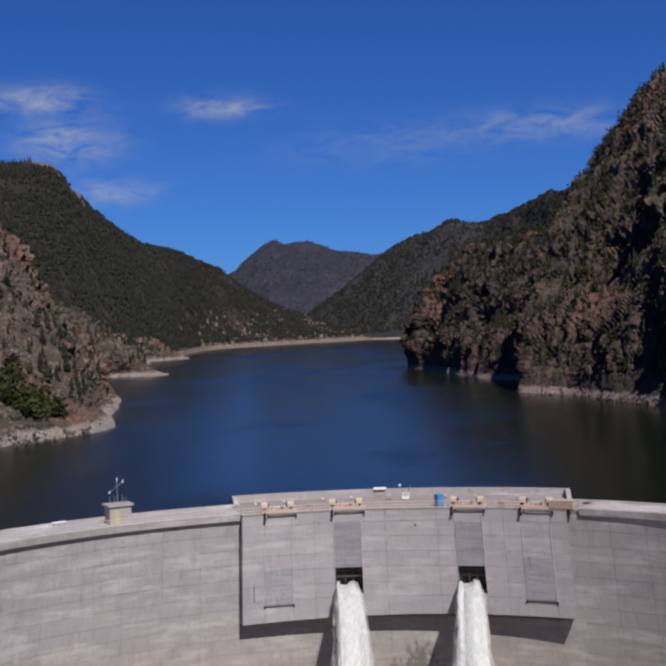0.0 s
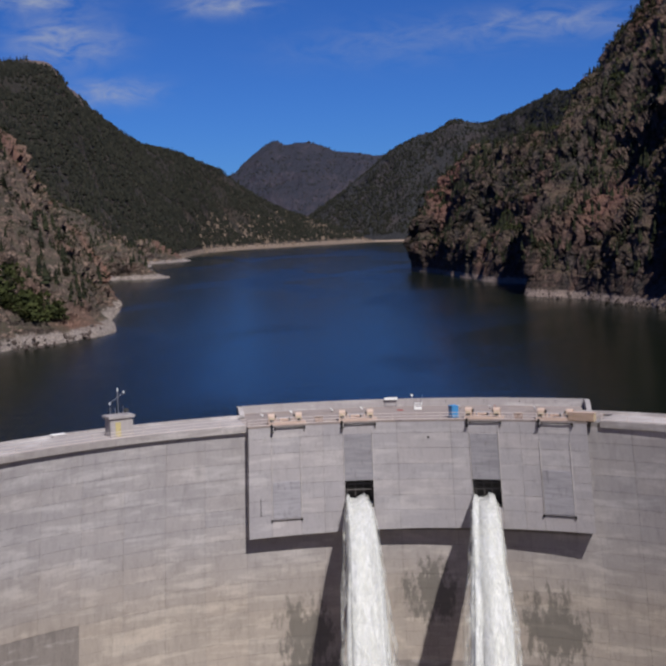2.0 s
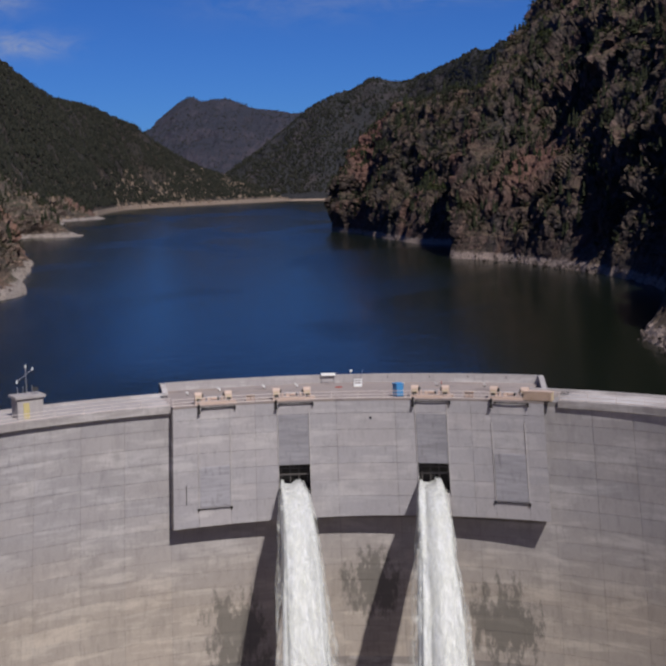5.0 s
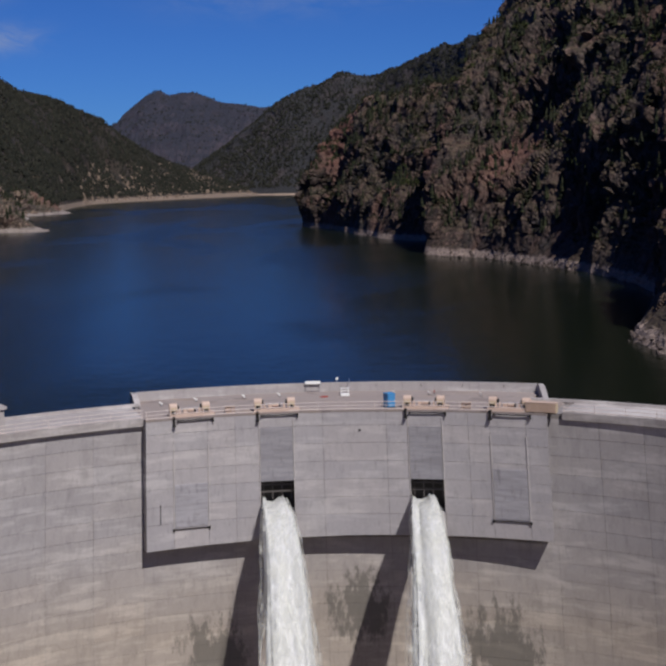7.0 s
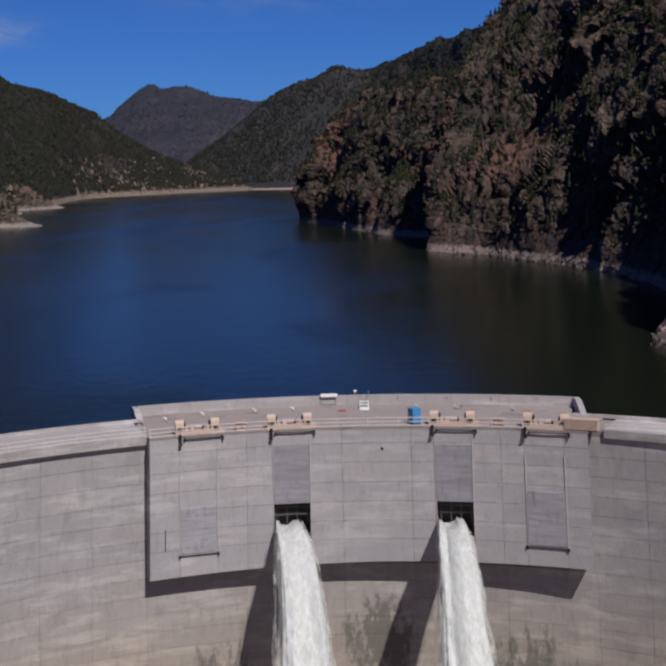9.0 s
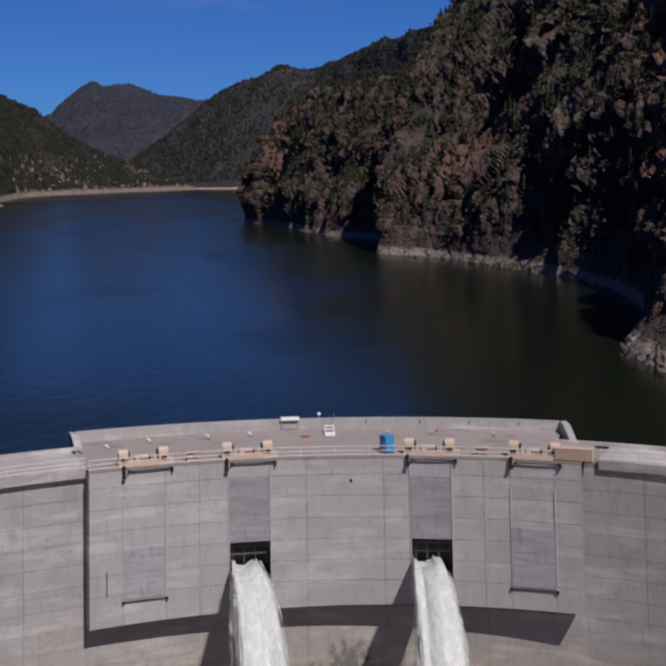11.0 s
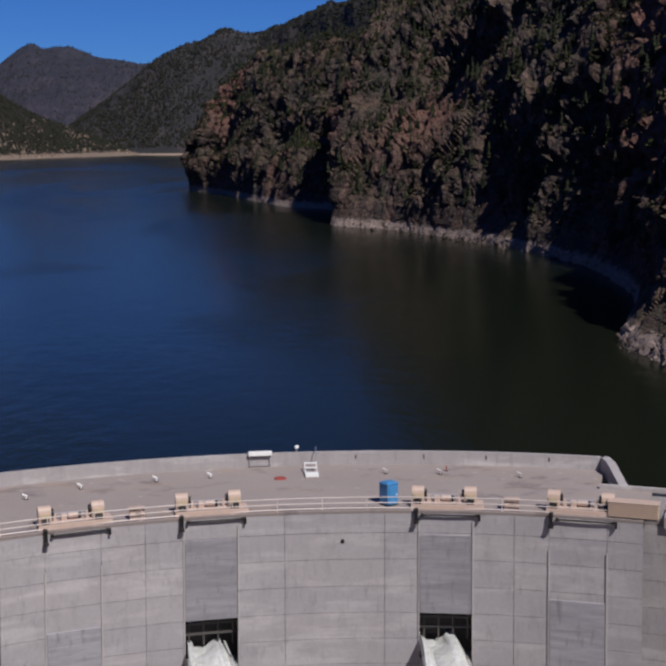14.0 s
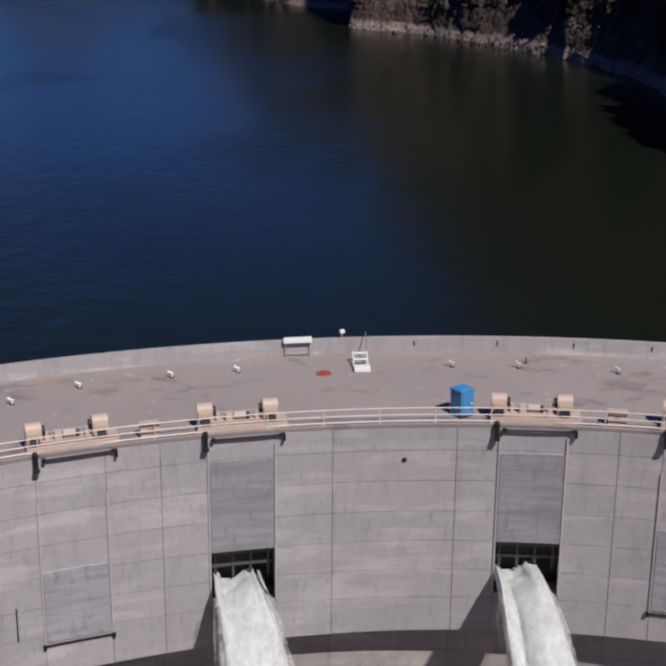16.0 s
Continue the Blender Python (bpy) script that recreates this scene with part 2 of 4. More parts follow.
def water():
    m = Mat("lake water", 0.09)
    swell = m.noise(0.05, 3, 0.5, (1, 0.45, 1))
    chop = m.noise(0.3, 5, 0.6, (1, 0.6, 1))
    wind = m.ramp(m.noise(0.006, 3, 0.5, (1.6, 0.7, 1), 0.8), ((0.48, 0.0), (0.62, 1.0)))
    m.color(m.mix(m.noise(0.01, 3), (0.0065, 0.009, 0.0055), (0.0085, 0.011, 0.0065)))
    m.link(m.math("ADD", 0.16, m.math("MULTIPLY", wind, 0.07)), m.b.inputs["Roughness"])
    m.b.inputs["IOR"].default_value = 1.3
    m.b.inputs["Specular IOR Level"].default_value = 0.17
    m.bump(m.math("ADD", m.math("MULTIPLY", swell, 0.6), m.math("MULTIPLY", chop, m.math("ADD", 0.3, wind))), 0.7, 0.55)
    return m.m


M_BLOCK = concrete("block concrete", (0.515, 0.49, 0.512), (0.42, 0.4, 0.425), 0.22)
M_MAIN = concrete("dam concrete", (0.48, 0.455, 0.468), (0.37, 0.35, 0.365), 0.32, 0.9)
M_JOINT = concrete("joint concrete", (0.33, 0.305, 0.3), (0.24, 0.22, 0.22), 0.5, 0.4)


def deck_concrete():
    m = Mat("stained deck concrete", 0.9)
    col = m.mix(m.noise(0.12, 5, 0.6), (0.27, 0.225, 0.215), (0.36, 0.31, 0.3))
    col = m.mix(m.math("MULTIPLY", m.ramp(m.noise(0.3, 4, 0.55, (1, 1.5, 1), 0.2), ((0.58, 0.0), (0.7, 1.0))), 0.6), col, (0.15, 0.12, 0.125))
    col = m.mix(m.math("MULTIPLY", m.ramp(m.noise(0.2, 4, 0.6, (1, 2.2, 1)), ((0.54, 0.0), (0.72, 1.0))), 0.5), col, (0.36, 0.27, 0.2))
    col = m.mix(m.math("MULTIPLY", m.ramp(m.noise(1.1, 3, 0.6), ((0.66, 0.0), (0.74, 1.0))), 0.5), col, (0.55, 0.5, 0.47))
    col = m.mix(0.4, col, m.ramp(m.noise(4.0, 4, 0.7), ((0.25, 0.6), (0.75, 1.0))), "MULTIPLY")
    m.color(col)
    m.bump(m.noise(5.0, 4, 0.7), 0.02, 0.4)
    return m.m


M_DECK = deck_concrete()
M_PARA = concrete("parapet concrete", (0.43, 0.402, 0.405), (0.33, 0.305, 0.31), 0.3)


def gate_steel(name="grey gate steel", lift=1.0):
    m = Mat(name, 0.65)
    col = m.mix(m.ramp(m.noise(0.8, 5, 0.65, (0.3, 0.3, 2.2)), ((0.38, 0.0), (0.62, 1.0))), (0.27 * lift, 0.262 * lift, 0.29 * lift), (0.35 * lift, 0.34 * lift, 0.375 * lift))
    col = m.mix(m.math("MULTIPLY", m.ramp(m.noise(1.6, 4, 0.65, (1, 1, 0.1)), ((0.54, 0.0), (0.72, 1.0))), 0.5), col, (0.13, 0.12, 0.12))
    col = m.mix(m.math("MULTIPLY", m.ramp(m.noise(2.2, 4, 0.6, (0.4, 0.4, 2.0)), ((0.64, 0.0), (0.72, 1.0))), 0.5), col, (0.48, 0.46, 0.47))
    m.color(col)
    m.bump(m.noise(6.0, 3, 0.6), 0.01, 0.3)
    return m.m


M_GATE = gate_steel()
M_GATE_DRY = gate_steel("pale blue-grey gate steel", 1.22)
M_GRILLE = plain("dark grille steel", (0.1, 0.09, 0.088), 0.6, 0.3)
M_GUIDE = plain("pale guide steel", (0.58, 0.55, 0.55), 0.5, 0.2, 0.3)
M_BLACK = plain("black painted steel", (0.018, 0.017, 0.018), 0.5, 0.3)
M_DARK = plain("painted recess shade and dark bases", (0.05, 0.045, 0.042), 0.9)
M_CREAM = plain("cream painted steel", (0.52, 0.39, 0.33), 0.55, 0.0, 0.3, 2.0)
M_RAIL = plain("pale pink rail paint", (0.6, 0.52, 0.5), 0.5, 0.1)
M_BLUE = plain("blue plastic", (0.06, 0.24, 0.5), 0.45, 0.0, 0.15)
M_WHITE = plain("white paint", (0.78, 0.78, 0.78), 0.5, 0.0, 0.1)
M_ALU = plain("bare aluminium", (0.6, 0.6, 0.62), 0.35, 0.8)
M_YELLOW = plain("yellow paint", (0.5, 0.42, 0.2), 0.6)
M_RED = plain("red cover", (0.3, 0.06, 0.05), 0.8)
M_TAN = plain("tan cabinet paint", (0.5, 0.4, 0.27), 0.6)
M_WATER = water()
M_CLIFF = rock_ground("dark cliff rock", (0.046, 0.04, 0.04), (0.155, 0.092, 0.072), (0.066, 0.045, 0.029), green=(0.03, 0.029, 0.012), veg=0.7, low=(0.28, 0.215, 0.19), band=(-10.4, -6.4), layers=0.35, vary=(0.165, 0.072, 0.057, 0.65), steep=(0.5, 0.85), joints=((5.0, 1.8), (1.8, 1.5)))
M_BANK = rock_ground("red bank rock", (0.14, 0.108, 0.092), (0.28, 0.19, 0.15), (0.055, 0.047, 0.03), green=(0.026, 0.027, 0.014), veg=0.9, layers=0.5, vary=(0.25, 0.115, 0.085, 0.5), low=(0.29, 0.245, 0.225), steep=(0.6, 0.9), joints=((5.0, 0.5), (1.8, 0.5)))
M_HILL = rock_ground("wooded hillside", (0.038, 0.03, 0.025), (0.07, 0.05, 0.04), (0.034, 0.028, 0.021), green=(0.016, 0.017, 0.012), veg=0.9, size=2.2, vary=(0.09, 0.055, 0.045, 0.5), low=(0.36, 0.27, 0.21), band=(-10.4, -2.5), outcrops=(70.0, (0.24, 0.175, 0.13)), bare=(((-634, 1508, 270), 34), ((-629, 1590, 244), 30), ((-630, 1680, 222), 22)))
# Blue and purple in these two base colours paint in distance haze.
M_RIDGE = rock_ground("haze-tinted ridge rock", (0.022, 0.021, 0.026), (0.043, 0.035, 0.037), (0.019, 0.019, 0.022), green=(0.012, 0.015, 0.019), veg=0.9, size=3.5, vary=(0.07, 0.05, 0.052, 0.5), low=(0.36, 0.27, 0.21))
M_FAR = rock_ground("haze-tinted mountain rock", (0.02, 0.021, 0.036), (0.055, 0.045, 0.064), (0.017, 0.018, 0.032), green=(0.01, 0.014, 0.024), veg=0.7, size=3.0, steep=(0.55, 0.85))
M_TAN_ROCK = plain("tan outcrop rock", (0.18, 0.13, 0.098), 0.92, 0.0, 0.6, 0.3)
M_BED = plain("river gravel", (0.2, 0.17, 0.14), 0.9, 0.0, 0.5, 0.2)
M_PINE = foliage("pine needles", (0.012, 0.015, 0.009), (0.03, 0.034, 0.016))
M_PINE_FAR = foliage("far pine woods", (0.011, 0.013, 0.0095), (0.029, 0.028, 0.02), 0.1)
M_LEAF = foliage("bright oak leaves", (0.024, 0.032, 0.01), (0.052, 0.06, 0.018))
M_SCRUB = foliage("dry scrub leaves", (0.026, 0.024, 0.012), (0.066, 0.052, 0.027))
M_BARK = plain("bark", (0.09, 0.065, 0.05), 0.95)
M_ROCK = plain("shore boulders", (0.085, 0.063, 0.058), 0.9, 0.0, 0.6, 0.6)


def jet_material():
    m = Mat("falling white water", 0.55)
    n = m.noise(1.1, 6, 0.65, (1.8, 0.9, 0.045))
    tint = m.mix(m.ramp(m.noise(0.5, 4, 0.6, (1.6, 0.8, 0.12)), ((0.4, 0.0), (0.62, 1.0))), (0.58, 0.59, 0.61), (0.54, 0.545, 0.52))
    m.color(m.mix(m.ramp(n, ((0.32, 0.0), (0.62, 1.0))), (0.41, 0.42, 0.42), tint))
    m.b.inputs["Subsurface Weight"].default_value = 0.0
    m.bump(n, 0.08, 0.3)
    return m.m


M_JET = jet_material()


def spray_material():
    m = Mat("thin spray", 0.9)
    m.color((0.68, 0.69, 0.66))
    n = m.noise(0.9, 6, 0.7, (1.5, 0.9, 0.22), 0.5)
    m.link(m.math("MULTIPLY", m.ramp(n, ((0.42, 0.0), (0.75, 1.0))), 0.6), m.b.inputs["Alpha"])
    return m.m


M_SPRAY = spray_material()


# ---- numpy noise ----
def lattice(ix, iy, iz, seed):
    h = (ix * 374761393 + iy * 668265263 + iz * 2147483647 + seed * 1274126177).astype(np.int64)
    h = (h ^ (h >> 13)) * 1274126177
    h = (h ^ (h >> 16)) & 0xFFFFFF
    return h / float(0xFFFFFF)


def vnoise(p, seed=0):
    """Smooth value noise, -1 to 1, at rows of points."""
    i = np.floor(p).astype(np.int64)
    f = p - i
    f = f * f * (3 - 2 * f)
    out = 0.0
    for dx in (0, 1):
        wx = f[..., 0] if dx else 1 - f[..., 0]
        for dy in (0, 1):
            wy = f[..., 1] if dy else 1 - f[..., 1]
            for dz in (0, 1):
                wz = f[..., 2] if dz else 1 - f[..., 2]
                out = out + wx * wy * wz * lattice(i[..., 0] + dx, i[..., 1] + dy, i[..., 2] + dz, seed)
    return out * 2 - 1


def fbm(p, octaves=5, seed=0, gain=0.5, ridged=False):
    total, amp, norm = 0.0, 1.0, 0.0
    for k in range(octaves):
        v = vnoise(p * 2.03**k + 17.3 * k, seed + k)
        if ridged:
            v = 1 - 2 * np.abs(v)
        total, norm, amp = total + amp * v, norm + amp, amp * gain
    return total / norm


def cells(p, seed=0):
    """Distance to the nearest of jittered points (F1), the gap to the second (F2-F1), and a random value of the cell."""
    i = np.floor(p).astype(np.int64)
    best, second, val = np.full(p.shape[:-1], 9.0), np.full(p.shape[:-1], 9.0), np.zeros(p.shape[:-1])
    for dx in (-1, 0, 1):
        for dy in (-1, 0, 1):
            for dz in (-1, 0, 1):
                c = i + (dx, dy, dz)
                q = np.stack([c[..., k] + lattice(c[..., 0], c[..., 1], c[..., 2], seed + 7 * k) for k in range(3)], -1)
                d = np.sqrt(((q - p) ** 2).sum(-1))
                nearer = d < best
                second = np.where(nearer, best, np.minimum(second, d))
                val = np.where(nearer, lattice(c[..., 0], c[..., 1], c[..., 2], seed + 31), val)
                best = np.where(nearer, d, best)
    return best, second - best, val


def facets(p, size, seed, tilt):
    """Like cells(), with each cell's value leaning to one side, so that it reads as a flat facet."""
    q = p / np.array(size)
    d, gap, val = cells(q, seed)
    lean = np.stack([np.sin(val * 917.0 + k * 2.1) for k in range(3)], -1)
    centre = np.floor(q) + 0.5
    return d, gap, np.clip(val + tilt * ((q - centre) * lean).sum(-1), -0.6, 1.6)


def blocks(p, size, seed, turn=0.5):
    """Jointed rock: one value, -0.5 to 0.5, for each of many staggered upright boxes."""
    c, s = math.cos(turn), math.sin(turn)
    x, y = (p[..., 0] * c - p[..., 1] * s) / size[0], (p[..., 0] * s + p[..., 1] * c) / size[1]
    ix = np.floor(x).astype(np.int64)
    iy = np.floor(y + 0.37 * (ix % 3)).astype(np.int64)
    iz = np.floor(p[..., 2] / size[2] + lattice(ix, iy, ix * 0, seed + 3)).astype(np.int64)
    return lattice(ix, iy, iz, seed) - 0.5


# ---- mesh helpers ----
def mesh_from(name, verts, faces, mat, smooth=False):
    me = bpy.data.meshes.new(name)
    me.from_pydata([tuple(v) for v in verts] if not isinstance(verts, np.ndarray) else verts.tolist(), [], faces if isinstance(faces, list) else faces.tolist())
    me.materials.append(mat)
    if smooth:
        me.polygons.foreach_set("use_smooth", [True] * len(me.polygons))
    me.update()
    return me


def part(name, bm, material, parent=None, label="", smooth=False):
    me = bpy.data.meshes.new(name)
    bm.to_mesh(me)
    bm.free()
    me.materials.append(material)
    if smooth:
        me.polygons.foreach_set("use_smooth", [True] * len(me.polygons))
    ob = new(name, me)
    ob.parent = parent
    if label:
        tagged(ob, label)
    return ob


def box(bm, size, at=(0, 0, 0), rz=0.0, bevel=0.0, rx=0.0):
    r = bmesh.ops.create_cube(bm, size=1.0, matrix=Matrix.Translation(at) @ Matrix.Rotation(rz, 4, "Z") @ Matrix.Rotation(rx, 4, "X") @ Matrix.Diagonal((*size, 1)))
    if bevel:
        edges = list({e for v in r["verts"] for e in v.link_edges})
        bmesh.ops.bevel(bm, geom=edges, offset=bevel, segments=2, affect="EDGES", profile=0.5)
    return bm


def rod(bm, a, b, radius, sides=8, radius2=None):
    a, b = Vector(a), Vector(b)
    d = b - a
    m = Matrix.Translation((a + b) / 2) @ d.to_track_quat("Z", "Y").to_matrix().to_4x4()
    bmesh.ops.create_cone(bm, cap_ends=True, segments=sides, radius1=radius, radius2=radius if radius2 is None else radius2, depth=d.length, matrix=m)
    return bm


def empty(name, m, label, category, group="", kind=""):
    ob = new(name)
    ob.matrix_world = m
    return tagged(ob, label, category, group, kind)


# ---- the dam's arch ----
RADIUS, AXIS_Y, LEAN = 70.76, -77.29, -0.21
DECK_Z, WATER_Z = -1.27, -10.4


def face_r(z):
    """The radius of the spillway block's face; the top overhangs."""
    return RADIUS + LEAN * z


def main_r(z):
    return RADIUS + 2.1 + (LEAN * z if z > -20 else 4.2 + 0.21 * (-z - 20) * (1 - 0.5 * min(1.0, (-z - 20) / 60)))


def polar(deg, r, z):
    a = radians(deg)
    return Vector((r * math.sin(a), AXIS_Y + r * math.cos(a), z))


def spot_on(deg, r, z=DECK_Z):
    """A pose on the deck: local x along the crest, local y upstream."""
    return Matrix.Translation(polar(deg, r, z)) @ Matrix.Rotation(-radians(deg), 4, "Z")


def arc_slab(bm, a0, a1, profile, step=1.0):
    """A closed profile of (radius, z) points swept along the arch."""
    n = max(1, math.ceil(abs(a1 - a0) / step))
    rings = [[bm.verts.new(polar(a0 + (a1 - a0) * k / n, r, z)) for r, z in profile] for k in range(n + 1)]
    m = len(profile)
    for p, q in zip(rings, rings[1:]):
        for k in range(m):
            bm.faces.new((p[k], p[(k + 1) % m], q[(k + 1) % m], q[k]))
    bm.faces.new(rings[0])
    bm.faces.new(rings[-1][::-1])
    bmesh.ops.recalc_face_normals(bm, faces=bm.faces[:])
    return bm

# ---- ground and water ----
def fast_mesh(name, verts, faces, mat, smooth=False):
    """A mesh from arrays: verts (n, 3) and faces (m, 3 or 4)."""
    me = bpy.data.meshes.new(name)
    k = faces.shape[1]
    me.vertices.add(len(verts))
    me.vertices.foreach_set("co", np.ascontiguousarray(verts, np.float32).ravel())
    me.loops.add(faces.size)
    me.loops.foreach_set("vertex_index", np.ascontiguousarray(faces, np.int32).ravel())
    me.polygons.add(len(faces))
    me.polygons.foreach_set("loop_start", np.arange(0, faces.size, k, dtype=np.int32))
    me.polygons.foreach_set("use_smooth", np.full(len(faces), smooth))
    me.materials.append(mat)
    me.update(calc_edges=True)
    me.validate()
    return me


def grid_faces(nu, nv):
    a = (np.arange(nu - 1)[:, None] * nv + np.arange(nv - 1)[None]).ravel()
    return np.stack([a, a + nv, a + nv + 1, a + 1], 1)


def smooth_line(points, t):
    """Catmull-Rom through control points at parameters t in 0..1."""
    p = np.asarray(points, float)
    p = np.concatenate([2 * p[:1] - p[1:2], p, 2 * p[-1:] - p[-2:-1]])
    x = np.clip(t, 0, 1) * (len(p) - 3)
    i = np.minimum(x.astype(int), len(p) - 4)
    f = (x - i)[:, None]
    a, b, c, d = p[i], p[i + 1], p[i + 2], p[i + 3]
    return 0.5 * (2 * b + (c - a) * f + (2 * a - 5 * b + 4 * c - d) * f**2 + (3 * b - a - 3 * c + d) * f**3)


def loft(shore, crest, profile, nu, nv, foot=-16.0, dense=None):
    """A hillside from a shoreline of (x, y) to a crest of (x, y, z); profile: rows of (part of the way in, part of the height)."""
    tu = np.linspace(0, 1, nu)
    if dense:                                       # a stretch of the line that takes a larger share of the columns
        tu = np.interp(tu, (0, (1 - dense[2]) * 0.4, 1 - (1 - dense[2]) * 0.6, 1), (0, dense[0], dense[1], 1))
    s = smooth_line([(x, y, foot) for x, y in shore], tu)
    c = smooth_line(crest, tu)
    pr = np.array(profile, float)
    k = np.linspace(0, 1, len(pr))
    tv = np.linspace(0, 1, nv)
    h, z = np.interp(tv, k, pr[:, 0]), np.interp(tv, k, pr[:, 1])
    pts = np.empty((nu, nv, 3))
    pts[..., :2] = s[:, None, :2] + (c - s)[:, None, :2] * h[None, :, None]
    pts[..., 2] = s[:, None, 2] + (c - s)[:, None, 2] * z[None]
    return pts


def normals(p):
    n = np.cross(np.gradient(p, axis=0), np.gradient(p, axis=1))
    n /= np.linalg.norm(n, axis=-1, keepdims=True) + 1e-9
    return n


def terrain(name, pts, mat, label, smooth=False, kind="structure"):
    nu, nv = pts.shape[:2]
    f = grid_faces(nu, nv)
    n = normals(pts)
    if n[..., 2].mean() < 0:
        f = f[:, ::-1]
    ob = new(name, fast_mesh(name, pts.reshape(-1, 3), f, mat, smooth))
    return tagged(ob, label, "terrain", "", kind)


def upward(p):
    n = normals(p)
    return n if n[..., 2].mean() > 0 else -n


bm = bmesh.new()
bmesh.ops.create_circle(bm, cap_ends=True, radius=4700, segments=64, matrix=Matrix.Translation((0, 0, -140)))
tagged(part("ground", bm, M_BED), "gravel floor of the canyon below the dam", "ground", "", "structure")

rows_w = []
for k in range(61):
    a = -75 + 150 * k / 60
    near = polar(a, 81.0, WATER_Z)
    far = Vector((near.x * 34, 4300, WATER_Z))
    rows_w.append([near.lerp(far, f) for f in (0, 0.003, 0.012, 0.04, 0.12, 0.35, 1.0)])
wv = np.array([[tuple(v) for v in row] for row in rows_w]).reshape(-1, 3)
water_ob = new("water", fast_mesh("water", wv, grid_faces(61, 7)[:, ::-1], M_WATER))
tagged(water_ob, "deep blue-green reservoir water with light wind ripples", "water", "", "structure")

# right-hand cliff: two promontories with a shaded gully between them
R_SHORE = [(150, -190), (125, -90), (96, -10), (70, 55), (59, 98), (59, 130), (76, 172), (86, 226), (87, 268), (77, 318), (66, 358), (44, 413), (18, 454), (50, 530), (4, 588), (-16, 650), (-46, 765), (-73, 858), (-20, 960), (90, 1050)]
R_CREST = [(360, -190, 60), (340, -90, 70), (330, 20, 110), (310, 100, 150), (245, 155, 155), (220, 205, 165), (198, 270, 170), (178, 350, 170), (150, 470, 178), (109, 600, 171), (93, 600, 153), (73, 600, 131), (53, 590, 102), (62, 640, 92), (17, 740, 86), (-6, 800, 82), (-32, 850, 76), (-64, 885, 29), (0, 980, 10), (100, 1060, 10)]
CLIFF = loft(R_SHORE, R_CREST, [(0, 0), (0.04, 0.045), (0.075, 0.08), (0.14, 0.18), (0.27, 0.34), (0.42, 0.44), (0.54, 0.62), (0.76, 0.82), (1, 1), (1.15, 0.97), (1.5, 0.75)], 1150, 230)


def roughen_cliff(p):
    n = upward(p)
    q = p.copy()
    hgt = np.clip((p[..., 2:3] + 8) / 18, 0, 1)
    q += n * fbm(p / 60.0, 4, 3)[..., None] * 8 * hgt
    rib = fbm(p / (38.0, 38.0, 120.0), 3, 51, 0.5, True)[..., None]
    q += n * (rib - 0.1) * 8.5 * hgt
    warp = np.stack([fbm(p / 14.0, 3, 40 + k) for k in range(3)], -1)
    rocky = np.clip(0.55 + 1.7 * fbm(p / 42.0, 3, 58), 0.12, 1)
    d1, gap1, v1 = facets(p + warp * 4, (13.0, 13.0, 22.0), 5, 0.4)
    block = 6.0 * (v1 - 0.5) - 2.6 * np.exp(-gap1 * 9)
    block += 4.8 * blocks(p + warp * 2.5, (7.0, 7.0, 11.0), 9, 0.4) * rocky
    block += 2.8 * blocks(p + warp * 1.6, (3.6, 3.6, 4.6), 13, 0.9) * rocky
    block += 1.2 * blocks(p + warp * 1.0, (1.9, 1.9, 2.4), 17, 0.2)
    ledge = np.abs(((p[..., 2] + 5 * fbm(p / 40.0, 2, 8)) / 13.0) % 1.0 - 0.5)
    block += 4.5 * (ledge - 0.25) * rocky
    steepness = np.clip(1.3 - n[..., 2] * 1.1, 0.3, 1)
    q += n * (block * steepness)[..., None] * np.clip(hgt, 0.2, 1)
    q += n * fbm(p / 2.6, 3, 21)[..., None] * 0.5
    return q


CLIFF = roughen_cliff(CLIFF)
terrain("cliff_right", CLIFF, M_CLIFF, "steep dark fractured rock cliff with scrub and pines above the water")

# left bank: reddish ledges and rubble slopes
L_SHORE = [(-95, -190), (-92, -90), (-105, 0), (-140, 110), (-163, 205), (-152, 242), (-144, 285), (-170, 360), (-198, 462), (-250, 590), (-318, 760), (-322, 835), (-282, 866), (-360, 1040), (-415, 1255), (-445, 1330), (-408, 1460), (-560, 1800), (-640, 2200)]
L_CREST = [(-260, -190, 120), (-270, -90, 120), (-285, 0, 120), (-290, 150, 112), (-290, 300, 100), (-285, 370, 104), (-272, 420, 98), (-280, 470, 92), (-315, 560, 86), (-355, 690, 80), (-410, 830, 72), (-430, 900, 68), (-440, 960, 64), (-480, 1080, 60), (-520, 1250, 60), (-560, 1330, 55), (-600, 1450, 50), (-700, 1800, 40), (-800, 2200, 40)]
BANK = loft(L_SHORE, L_CREST, [(0, 0), (0.05, 0.06), (0.13, 0.1), (0.2, 0.2), (0.34, 0.42), (0.5, 0.56), (0.72, 0.84), (1, 1), (1.4, 1.15), (2.0, 1.2)], 1300, 150, dense=(0.2, 0.55, 0.72))


